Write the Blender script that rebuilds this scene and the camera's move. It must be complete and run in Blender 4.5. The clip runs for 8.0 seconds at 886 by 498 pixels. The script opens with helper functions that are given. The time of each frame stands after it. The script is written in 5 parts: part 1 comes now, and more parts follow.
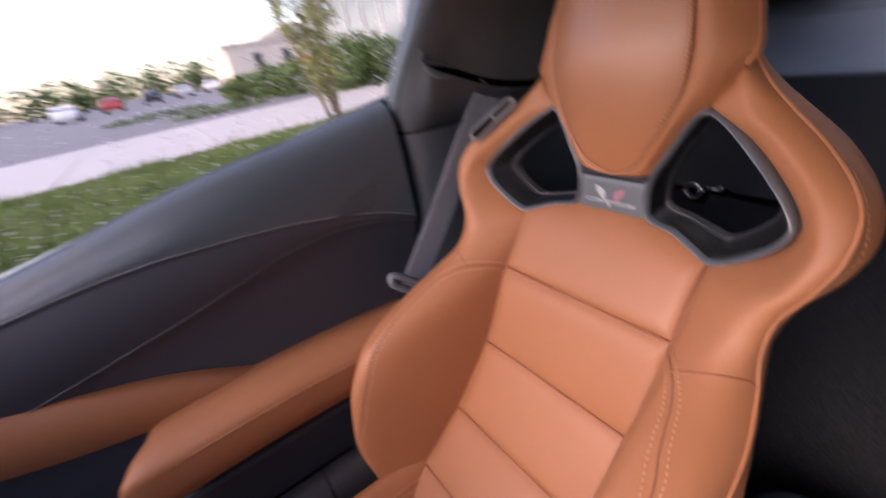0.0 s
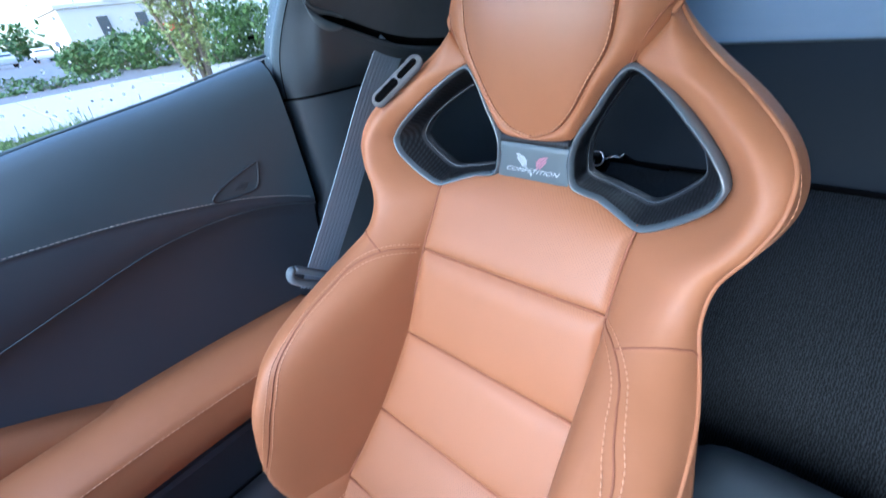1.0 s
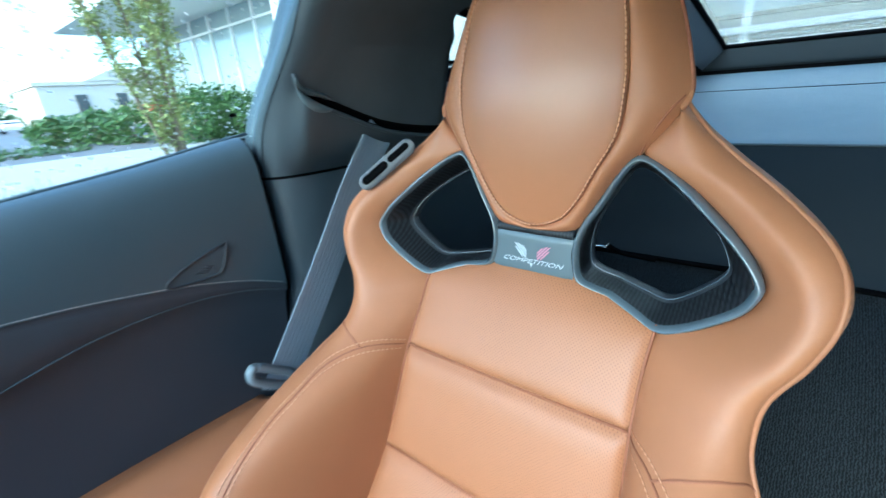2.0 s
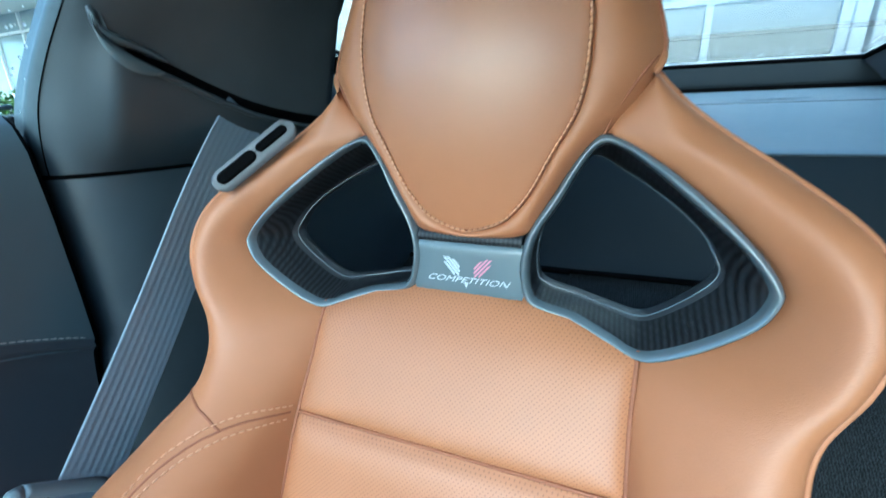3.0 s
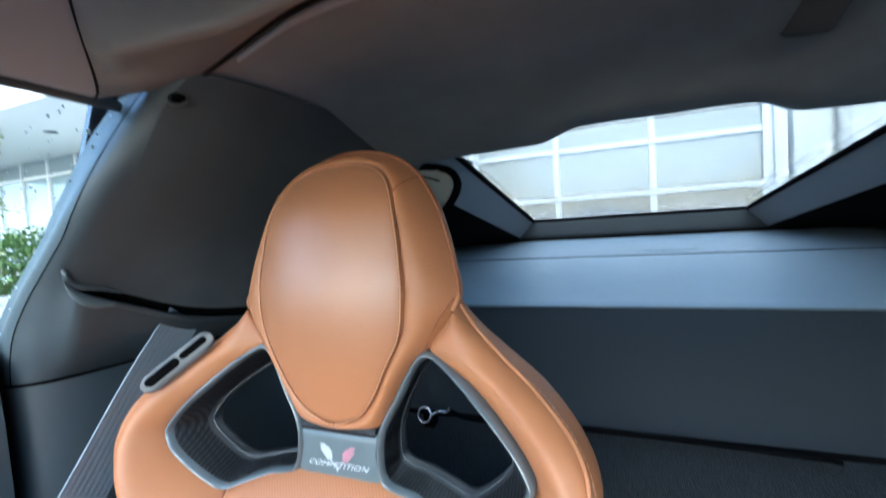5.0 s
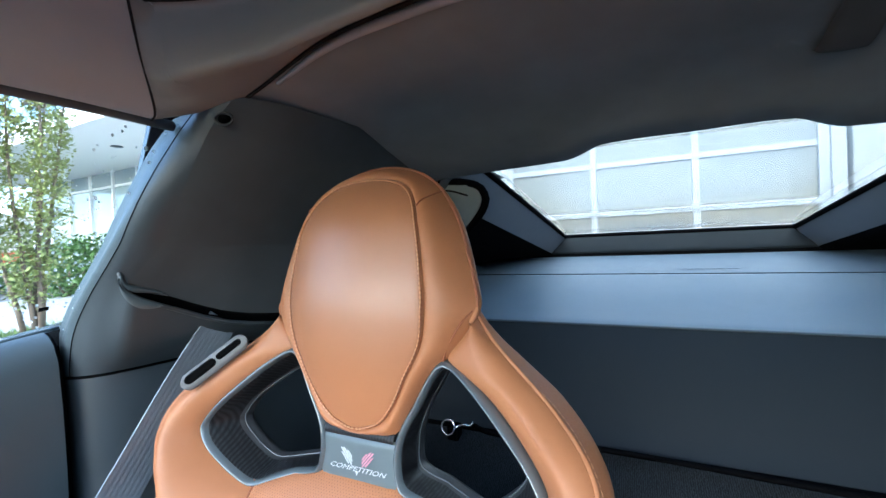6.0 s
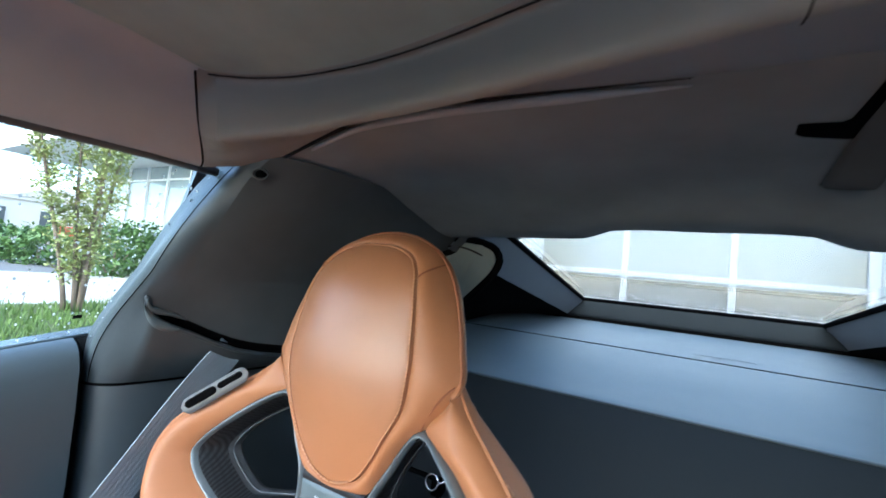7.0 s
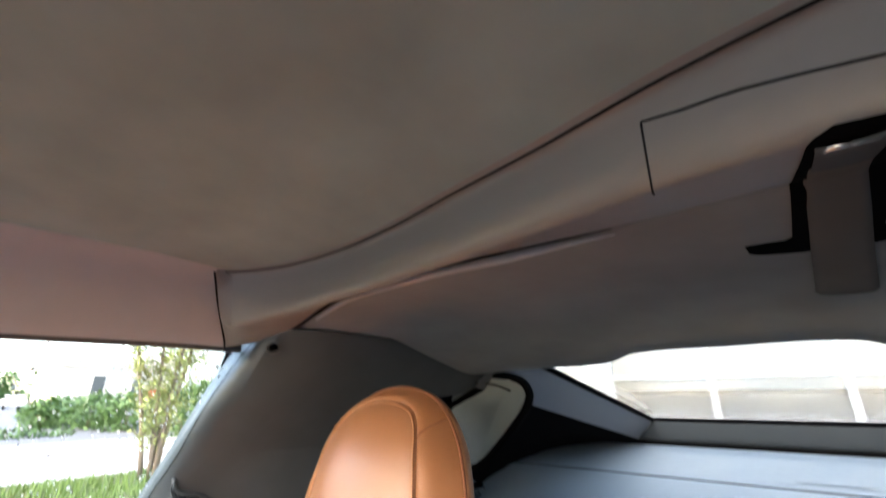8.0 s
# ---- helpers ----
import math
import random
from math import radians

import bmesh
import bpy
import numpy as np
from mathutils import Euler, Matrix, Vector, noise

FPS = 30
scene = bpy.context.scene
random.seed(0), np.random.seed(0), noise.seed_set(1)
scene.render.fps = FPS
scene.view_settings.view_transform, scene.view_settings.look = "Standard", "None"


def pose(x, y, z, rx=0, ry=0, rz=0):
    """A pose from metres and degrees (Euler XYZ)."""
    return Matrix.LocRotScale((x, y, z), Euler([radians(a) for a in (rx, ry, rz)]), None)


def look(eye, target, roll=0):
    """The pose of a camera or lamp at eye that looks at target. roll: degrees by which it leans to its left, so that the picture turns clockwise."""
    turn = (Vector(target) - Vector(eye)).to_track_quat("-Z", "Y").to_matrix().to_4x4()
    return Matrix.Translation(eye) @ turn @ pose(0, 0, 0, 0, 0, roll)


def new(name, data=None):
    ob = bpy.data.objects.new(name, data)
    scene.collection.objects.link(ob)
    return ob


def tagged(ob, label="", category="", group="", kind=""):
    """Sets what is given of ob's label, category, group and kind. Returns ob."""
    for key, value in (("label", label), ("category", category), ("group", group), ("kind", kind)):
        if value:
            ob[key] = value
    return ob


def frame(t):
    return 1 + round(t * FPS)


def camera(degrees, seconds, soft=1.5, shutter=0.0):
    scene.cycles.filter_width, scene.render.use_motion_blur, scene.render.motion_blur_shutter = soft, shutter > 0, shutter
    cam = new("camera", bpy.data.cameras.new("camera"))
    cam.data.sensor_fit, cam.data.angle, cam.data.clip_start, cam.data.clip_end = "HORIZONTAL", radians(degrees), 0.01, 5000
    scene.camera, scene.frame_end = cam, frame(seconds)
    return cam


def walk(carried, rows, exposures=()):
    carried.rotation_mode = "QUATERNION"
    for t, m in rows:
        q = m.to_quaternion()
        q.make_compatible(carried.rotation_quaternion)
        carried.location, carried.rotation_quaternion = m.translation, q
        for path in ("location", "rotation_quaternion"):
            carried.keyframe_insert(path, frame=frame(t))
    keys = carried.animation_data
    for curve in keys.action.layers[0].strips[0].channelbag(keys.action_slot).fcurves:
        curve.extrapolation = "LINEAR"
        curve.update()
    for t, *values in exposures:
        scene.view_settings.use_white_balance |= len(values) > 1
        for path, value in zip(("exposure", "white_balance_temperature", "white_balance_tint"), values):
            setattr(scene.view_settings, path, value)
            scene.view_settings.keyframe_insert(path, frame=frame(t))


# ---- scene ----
cam = camera(94.4, 8.0, shutter=0.5)
PATH = [
    (0, (-0.039, -0.46, 1.004), (-1.581, 0.443, 0.108), -10.8),
    (0.2, (-0.081, -0.427, 0.993), (-1.431, 0.585, -0.081), -12.1),
    (0.5, (-0.096, -0.421, 0.983), (-1.353, 0.623, -0.171), -11.4),
    (1, (-0.103, -0.427, 0.972), (-1.317, 0.77, -0.073), -8.2),
    (1.5, (-0.114, -0.424, 0.971), (-1.373, 0.892, 0.145), -5.4),
    (1.7, (-0.125, -0.425, 0.975), (-1.388, 0.927, 0.215), -4.8),
    (2.8, (-0.254, -0.314, 0.909), (-0.997, 1.419, 0.241), -1.9),
    (3, (-0.251, -0.318, 0.911), (-0.966, 1.443, 0.288), -1.6),
    (3.5, (-0.209, -0.349, 0.939), (-0.881, 1.49, 0.532), -2.0),
    (4, (-0.171, -0.361, 0.956), (-0.835, 1.473, 0.517), -1.8),
    (4.5, (-0.136, -0.367, 0.979), (-0.853, 1.445, 0.527), -2.1),
    (5, (-0.09, -0.354, 1.013), (-0.803, 1.512, 0.923), -3.5),
    (5.2, (-0.085, -0.362, 1.01), (-0.855, 1.484, 1.016), -3.2),
    (6.3, (-0.07, -0.36, 1.017), (-0.977, 1.422, 0.987), -1.1),
    (6.5, (-0.07, -0.366, 1.032), (-0.98, 1.415, 1.051), 2.3),
    (7, (-0.033, -0.371, 1.062), (-1.02, 1.364, 1.186), 5.8),
    (7.5, (0.023, -0.347, 1.087), (-1.094, 1.281, 1.404), 1.7),
    (8, (0.05, -0.353, 1.098), (-1.12, 1.121, 1.776), -0.3),
]
EXPOSURES = [(0.0, 1.7, 7000, 40), (0.5, 2.08, 5400, 16), (1.0, 2.38, 4800, 8), (1.5, 2.42, 4800, -5), (3.0, 2.40, 4650, -13), (3.5, 2.46, 4900, -8), (4.0, 2.50, 5200, -5),
             (5.0, 2.63, 5250, 1), (6.5, 2.62, 5400, 3), (7.2, 2.73, 5500, 3), (7.6, 2.86, 5800, 5), (8.0, 3.27, 6750, 12)]
walk(cam, [(t, look(eye, target, roll)) for t, eye, target, roll in PATH], EXPOSURES)

# ---- daylight: bright overcast ----
world = bpy.data.worlds.new("overcast")
scene.world = world
world.use_nodes = True
wn = world.node_tree
sky = wn.nodes.new("ShaderNodeTexSky")
sky.sky_type = 'NISHITA'
sky.sun_disc = False
sky.sun_elevation = radians(34)
sky.sun_rotation = radians(178)
sky.air_density, sky.dust_density, sky.ozone_density = 1.0, 1.6, 1.0
wn.links.new(sky.outputs["Color"], wn.nodes["Background"].inputs["Color"])
wn.nodes["Background"].inputs["Strength"].default_value = 0.15
sun_data = bpy.data.lights.new("sun", 'SUN')
sun_data.energy, sun_data.angle, sun_data.color = 0.55, radians(35), (1.0, 0.98, 0.95)
sun_lamp = new("sun", sun_data)
sun_lamp.matrix_world = look((0, 0, 0), (-0.03, 0.83, -0.55))


import functools


# ---- materials ----
def material(name, base, rough=0.5, metal=0.0, vary=0.12, scale=40.0, fine=900.0, bump=0.15, depth=0.0006, spec=0.5, coords="Object", coarse=6.0):
    """A surface with grain at two scales: colour drift, and relief from fine noise."""
    m = bpy.data.materials.new(name)
    m.use_nodes = True
    nt = m.node_tree
    b = nt.nodes["Principled BSDF"]
    b.inputs["Metallic"].default_value = metal
    b.inputs["Specular IOR Level"].default_value = spec
    tc = nt.nodes.new("ShaderNodeTexCoord")
    n1 = nt.nodes.new("ShaderNodeTexNoise")
    n1.inputs["Scale"].default_value, n1.inputs["Detail"].default_value = coarse, 5
    n2 = nt.nodes.new("ShaderNodeTexNoise")
    n2.inputs["Scale"].default_value, n2.inputs["Detail"].default_value = scale, 4
    n3 = nt.nodes.new("ShaderNodeTexNoise")
    n3.inputs["Scale"].default_value, n3.inputs["Detail"].default_value = fine, 2
    for n in (n1, n2, n3):
        nt.links.new(tc.outputs[coords], n.inputs["Vector"])
    mix = nt.nodes.new("ShaderNodeMix")
    mix.data_type = 'RGBA'
    mix.inputs["A"].default_value = (*[c * (1 - vary) for c in base], 1)
    mix.inputs["B"].default_value = (*[min(1, c * (1 + vary)) for c in base], 1)
    add = nt.nodes.new("ShaderNodeMath")
    add.operation = 'ADD'
    half = nt.nodes.new("ShaderNodeMath")
    half.operation = 'MULTIPLY'
    half.inputs[1].default_value = 0.5
    nt.links.new(n1.outputs["Fac"], add.inputs[0])
    nt.links.new(n2.outputs["Fac"], add.inputs[1])
    nt.links.new(add.outputs[0], half.inputs[0])
    nt.links.new(half.outputs[0], mix.inputs["Factor"])
    nt.links.new(mix.outputs["Result"], b.inputs["Base Color"])
    rr = nt.nodes.new("ShaderNodeMapRange")
    rr.inputs["To Min"].default_value, rr.inputs["To Max"].default_value = max(0.02, rough - 0.07), min(1, rough + 0.07)
    nt.links.new(n2.outputs["Fac"], rr.inputs["Value"])
    nt.links.new(rr.outputs["Result"], b.inputs["Roughness"])
    if bump:
        bp = nt.nodes.new("ShaderNodeBump")
        bp.inputs["Strength"].default_value, bp.inputs["Distance"].default_value = bump, depth
        nt.links.new(n3.outputs["Fac"], bp.inputs["Height"])
        nt.links.new(bp.outputs["Normal"], b.inputs["Normal"])
    return m


def leather(name, base, rough, holes=False):
    """Grained hide: cell-like grain; with holes, a staggered grid of fine perforations in x and z."""
    m = material(name, base, rough, vary=0.07, scale=60, fine=1400, bump=0)
    nt = m.node_tree
    b = nt.nodes["Principled BSDF"]
    tc = nt.nodes["Texture Coordinate"]
    vor = nt.nodes.new("ShaderNodeTexVoronoi")
    vor.feature = 'DISTANCE_TO_EDGE'
    vor.inputs["Scale"].default_value = 620
    nt.links.new(tc.outputs["Object"], vor.inputs["Vector"])
    ramp = nt.nodes.new("ShaderNodeMapRange")
    ramp.inputs["From Max"].default_value = 0.12
    nt.links.new(vor.outputs["Distance"], ramp.inputs["Value"])
    bp = nt.nodes.new("ShaderNodeBump")
    bp.inputs["Strength"].default_value, bp.inputs["Distance"].default_value = 0.22, 0.0004
    nt.links.new(ramp.outputs["Result"], bp.inputs["Height"])
    # soft creases and sags of the hide
    soft = nt.nodes.new("ShaderNodeTexNoise")
    soft.inputs["Scale"].default_value = 14
    nt.links.new(tc.outputs["Object"], soft.inputs["Vector"])
    bp2 = nt.nodes.new("ShaderNodeBump")
    bp2.inputs["Strength"].default_value, bp2.inputs["Distance"].default_value = 0.25, 0.006
    nt.links.new(soft.outputs["Fac"], bp2.inputs["Height"])
    nt.links.new(bp2.outputs["Normal"], bp.inputs["Normal"])
    nt.links.new(bp.outputs["Normal"], b.inputs["Normal"])
    if holes:
        sep = nt.nodes.new("ShaderNodeSeparateXYZ")
        nt.links.new(tc.outputs["Object"], sep.inputs["Vector"])

        def calc(op, a, c=None):
            n = nt.nodes.new("ShaderNodeMath")
            n.operation = op
            for i, v in enumerate((a, c)):
                if v is None:
                    continue
                if isinstance(v, (int, float)):
                    n.inputs[i].default_value = v
                else:
                    nt.links.new(v, n.inputs[i])
            return n.outputs[0]
        px = calc('MULTIPLY', sep.outputs["X"], 1 / 0.0039)
        pz = calc('MULTIPLY', sep.outputs["Z"], 1 / 0.0036)
        dots = None
        for off in (0.0, 0.5):
            fx = calc('SUBTRACT', calc('FRACT', calc('ADD', px, off)), 0.5)
            fz = calc('SUBTRACT', calc('FRACT', calc('ADD', pz, off)), 0.5)
            d = calc('ADD', calc('MULTIPLY', fx, fx), calc('MULTIPLY', fz, fz))
            spot = calc('LESS_THAN', d, 0.017)
            dots = spot if dots is None else calc('MAXIMUM', dots, spot)
        old = b.inputs["Base Color"].links[0].from_socket
        mx = nt.nodes.new("ShaderNodeMix")
        mx.data_type = 'RGBA'
        nt.links.new(dots, mx.inputs["Factor"])
        nt.links.new(old, mx.inputs["A"])
        mx.inputs["B"].default_value = (*[c * 0.58 for c in base], 1)
        nt.links.new(mx.outputs["Result"], b.inputs["Base Color"])
    return m


def carbon(name):
    """Twill weave under a satin coat: two crossing sets of ribs."""
    m = material(name, (0.022, 0.024, 0.027), 0.42, vary=0.2, bump=0, spec=0.28)
    nt = m.node_tree
    b = nt.nodes["Principled BSDF"]
    tc = nt.nodes["Texture Coordinate"]
    waves = []
    for direction in ('X', 'DIAGONAL'):
        w = nt.nodes.new("ShaderNodeTexWave")
        w.bands_direction = direction
        w.inputs["Scale"].default_value = 80 if direction == 'X' else 52
        w.inputs["Distortion"].default_value = 0.3
        nt.links.new(tc.outputs["Object"], w.inputs["Vector"])
        waves.append(w)
    mul = nt.nodes.new("ShaderNodeMath")
    mul.operation = 'MULTIPLY'
    nt.links.new(waves[0].outputs["Fac"], mul.inputs[0])
    nt.links.new(waves[1].outputs["Fac"], mul.inputs[1])
    mix = nt.nodes.new("ShaderNodeMix")
    mix.data_type = 'RGBA'
    mix.inputs["A"].default_value = (0.005, 0.0055, 0.0065, 1)
    mix.inputs["B"].default_value = (0.02, 0.022, 0.025, 1)
    nt.links.new(waves[0].outputs["Fac"], mix.inputs["Factor"])
    nt.links.new(mix.outputs["Result"], b.inputs["Base Color"])
    bp = nt.nodes.new("ShaderNodeBump")
    bp.inputs["Strength"].default_value, bp.inputs["Distance"].default_value = 0.3, 0.0008
    nt.links.new(mul.outputs[0], bp.inputs["Height"])
    nt.links.new(bp.outputs["Normal"], b.inputs["Normal"])
    return m


def woven(name, base, direction, size, rough=0.85, depth=0.0008, pile=False):
    """Ribbed or woven cloth: fine bands with noise."""
    m = material(name, base, rough, vary=0.25, scale=160, fine=1500, bump=0, spec=0.2)
    nt = m.node_tree
    b = nt.nodes["Principled BSDF"]
    tc = nt.nodes["Texture Coordinate"]
    w = nt.nodes.new("ShaderNodeTexWave")
    w.bands_direction = direction
    w.inputs["Scale"].default_value, w.inputs["Distortion"].default_value, w.inputs["Detail Scale"].default_value = size, 6.0 if pile else 2.5, 3.0
    nt.links.new(tc.outputs["Object"], w.inputs["Vector"])
    bp = nt.nodes.new("ShaderNodeBump")
    bp.inputs["Strength"].default_value, bp.inputs["Distance"].default_value = 0.7, depth
    if pile:
        fleck = nt.nodes.new("ShaderNodeTexNoise")
        fleck.inputs["Scale"].default_value, fleck.inputs["Detail"].default_value = 420, 3
        nt.links.new(tc.outputs["Object"], fleck.inputs["Vector"])
        both = nt.nodes.new("ShaderNodeMath")
        both.operation = 'MULTIPLY'
        nt.links.new(w.outputs["Fac"], both.inputs[0])
        nt.links.new(fleck.outputs["Fac"], both.inputs[1])
        steep = nt.nodes.new("ShaderNodeMapRange")
        steep.inputs["From Min"].default_value, steep.inputs["From Max"].default_value = 0.12, 0.5
        nt.links.new(both.outputs[0], steep.inputs["Value"])
        tuft = nt.nodes.new("ShaderNodeMix")
        tuft.data_type = 'RGBA'
        tuft.inputs["A"].default_value = (*[v * 0.45 for v in base], 1)
        tuft.inputs["B"].default_value = (*[v * 1.9 for v in base], 1)
        nt.links.new(steep.outputs["Result"], tuft.inputs["Factor"])
        nt.links.new(tuft.outputs["Result"], b.inputs["Base Color"])
    nt.links.new(w.outputs["Fac"], bp.inputs["Height"])
    nt.links.new(bp.outputs["Normal"], b.inputs["Normal"])
    return m


def clear_glass(name, tint=(0.95, 0.98, 0.97)):
    m = bpy.data.materials.new(name)
    m.use_nodes = True
    nt = m.node_tree
    nt.nodes.remove(nt.nodes["Principled BSDF"])
    tr = nt.nodes.new("ShaderNodeBsdfTransparent")
    tr.inputs["Color"].default_value = (*tint, 1)
    gl = nt.nodes.new("ShaderNodeBsdfGlossy")
    gl.inputs["Roughness"].default_value = 0.02
    fr = nt.nodes.new("ShaderNodeFresnel")
    fr.inputs["IOR"].default_value = 1.45
    k = nt.nodes.new("ShaderNodeMath")
    k.operation = 'MULTIPLY'
    k.inputs[1].default_value = 0.7
    nt.links.new(fr.outputs[0], k.inputs[0])
    mx = nt.nodes.new("ShaderNodeMixShader")
    nt.links.new(k.outputs[0], mx.inputs[0])
    nt.links.new(tr.outputs[0], mx.inputs[1])
    nt.links.new(gl.outputs[0], mx.inputs[2])
    nt.links.new(mx.outputs[0], nt.nodes["Material Output"].inputs["Surface"])
    return m


TAN = (0.37, 0.154, 0.066)
M_TAN = leather("tan_leather", TAN, 0.47)
M_PAD = leather("smooth_tan_leather", TAN, 0.40)
M_PERF = leather("perforated_tan_leather", TAN, 0.46, holes=True)
# darker tan, with the shade of the seam grooves put into the colour
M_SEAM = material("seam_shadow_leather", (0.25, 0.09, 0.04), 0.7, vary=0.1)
M_THREAD = material("tan_thread", (0.56, 0.29, 0.155), 0.7, vary=0.15, fine=3000)
M_GREYTHREAD = material("grey_thread", (0.36, 0.35, 0.33), 0.7, vary=0.15, fine=3000)
M_CARBON = carbon("carbon_fibre")
M_RIM = material("satin_carbon_rim", (0.095, 0.118, 0.132), 0.2, vary=0.25, spec=1.0, bump=0.1)
M_PLATE = material("satin_grey_plate", (0.105, 0.132, 0.142), 0.32, vary=0.15, spec=0.55, bump=0.1)
M_VINYL = leather("dark_vinyl", (0.066, 0.087, 0.1), 0.42)
M_PLASTIC = material("dark_plastic", (0.04, 0.043, 0.048), 0.42, vary=0.15, fine=1100, bump=0.25)
M_GREYPL = material("grey_trim_plastic", (0.095, 0.097, 0.102), 0.48, vary=0.1, fine=1100, bump=0.2)
M_ROOFPL = material("roof_trim_plastic", (0.245, 0.226, 0.216), 0.5, vary=0.1, fine=1100, bump=0.2)
M_SUEDE = material("dark_suede", (0.077, 0.086, 0.094), 0.95, vary=0.35, scale=18, fine=1800, bump=0.4, spec=0.15)
M_LINER = material("roof_liner_suede", (0.325, 0.378, 0.362), 0.95, vary=0.4, scale=12, fine=1700, bump=0.4, spec=0.15)
M_HEADER = material("header_suede", (0.275, 0.278, 0.278), 0.95, vary=0.4, scale=14, fine=1800, bump=0.4, spec=0.15)
M_HANDLE = material("latch_handle_suede", (0.13, 0.122, 0.115), 0.95, vary=0.35, scale=14, fine=1800, bump=0.4, spec=0.15)
# roof trim plastic again, paler for the window light on the side rails
M_RAIL = material("lit_trim_plastic", (0.435, 0.43, 0.455), 0.55, vary=0.1, fine=1100, bump=0.2)
M_CREASE = material("dark_trim_crease", (0.02, 0.019, 0.019), 0.9, vary=0.2, spec=0.1)
M_LOWDOOR = leather("black_door_vinyl", (0.044, 0.050, 0.061), 0.5)
M_PILLAR = leather("pillar_vinyl", (0.040, 0.051, 0.060), 0.42)
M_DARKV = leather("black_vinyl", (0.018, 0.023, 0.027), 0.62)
M_STRIP = leather("window_strip_vinyl", (0.06, 0.078, 0.09), 0.42)
for soft_black in (M_DARKV, M_STRIP):
    soft_black.node_tree.nodes["Principled BSDF"].inputs["Specular IOR Level"].default_value = 0.18
M_TAN.node_tree.nodes["Principled BSDF"].inputs["Specular IOR Level"].default_value = 0.42
M_PAD.node_tree.nodes["Principled BSDF"].inputs["Specular IOR Level"].default_value = 0.95
M_SLOTLIP = leather("pale_trim_edge", (0.1, 0.13, 0.145), 0.36)
M_BLACK = material("black_rubber_and_shade", (0.003, 0.003, 0.0033), 0.85, vary=0.2, spec=0.02)
M_CARPET = woven("black_carpet", (0.017, 0.0195, 0.021), 'X', 95, depth=0.0014, pile=True)
M_BRACKET = material("pale_bracket_plastic", (0.125, 0.15, 0.16), 0.5, vary=0.15, fine=1100, bump=0.25)
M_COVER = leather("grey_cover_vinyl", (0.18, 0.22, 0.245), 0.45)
M_BELT = material("seat_belt_webbing", (0.20, 0.25, 0.30), 0.55, vary=0.12, scale=300, fine=2500, bump=0.5, depth=0.0004)
M_CHROME = material("chrome", (0.8, 0.8, 0.8), 0.12, 1.0, vary=0.05, bump=0)
M_WHITEPRINT = material("pale_print", (0.52, 0.57, 0.59), 0.5, vary=0.1, bump=0)
M_PINKPRINT = material("rose_print", (0.52, 0.22, 0.29), 0.5, vary=0.1, bump=0)
M_GLASS = clear_glass("window_glass")
# dark tint added only to weaken daylight from the driver's side
M_TINT = clear_glass("light_cutting_glass", (0.4, 0.42, 0.42))
M_GRASS = material("grass_green", (0.1, 0.16, 0.03), 0.7, vary=0.45, scale=2.0, coarse=0.5, bump=0)
M_LEAF = material("leaf_green", (0.075, 0.14, 0.03), 0.55, vary=0.5, scale=3.0, coarse=0.8, bump=0)
M_LEAFY = material("leaf_olive", (0.25, 0.28, 0.09), 0.55, vary=0.5, scale=3.0, coarse=0.8, bump=0)
M_BARK = material("grey_bark", (0.16, 0.12, 0.09), 0.9, vary=0.3, fine=60, bump=0.6, depth=0.004)
M_SOIL = material("soil_under_grass", (0.075, 0.095, 0.03), 0.95, vary=0.4, scale=8, coarse=0.7, fine=60, bump=0.5, depth=0.01)
M_CONCRETE = material("pale_concrete", (0.42, 0.41, 0.39), 0.9, vary=0.12, scale=5, coarse=0.6, fine=120, bump=0.3, depth=0.003)
M_ASPHALT = material("asphalt", (0.16, 0.16, 0.165), 0.92, vary=0.2, scale=6, coarse=0.4, fine=150, bump=0.4, depth=0.004)
M_WALL = material("white_render", (0.78, 0.78, 0.76), 0.8, vary=0.06, scale=4, coarse=0.5, fine=90, bump=0.3, depth=0.003)
M_BEIGE = material("beige_render", (0.62, 0.54, 0.44), 0.85, vary=0.08, scale=3, coarse=0.3, bump=0)
M_ALU = material("white_aluminium", (0.8, 0.81, 0.82), 0.4, vary=0.05, bump=0)
M_PANE = material("milky_door_pane", (0.35, 0.345, 0.33), 0.12, vary=0.15, scale=1.2, coarse=0.5, bump=0, spec=0.9)
M_FACADE = material("facade_glass", (0.3, 0.36, 0.38), 0.08, vary=0.1, scale=1, coarse=0.3, bump=0, spec=0.9)
M_RED = material("red_sign", (0.62, 0.11, 0.05), 0.5, vary=0.1, bump=0)
M_DARKWIN = material("dark_window", (0.05, 0.06, 0.07), 0.1, vary=0.2, bump=0)
M_CARS = [material("car_paint_" + n, c, 0.25, vary=0.04, bump=0, spec=0.7) for n, c in (("black", (0.015, 0.015, 0.018)), ("silver", (0.45, 0.46, 0.47)), ("white", (0.75, 0.75, 0.75)), ("red", (0.45, 0.05, 0.04)))]


# ---- builders ----
def thing(name, at, label, category, group="", kind=""):
    e = new(name)
    e.location = at
    e.empty_display_size = 0.05
    return tagged(e, label, category, group, kind)


def mesh_of(name, verts, faces, mat, smooth=True):
    me = bpy.data.meshes.new(name)
    me.from_pydata([tuple(map(float, v)) for v in verts], [], faces)
    me.update()
    if smooth:
        me.polygons.foreach_set("use_smooth", [True] * len(me.polygons))
    me.materials.append(mat)
    return me


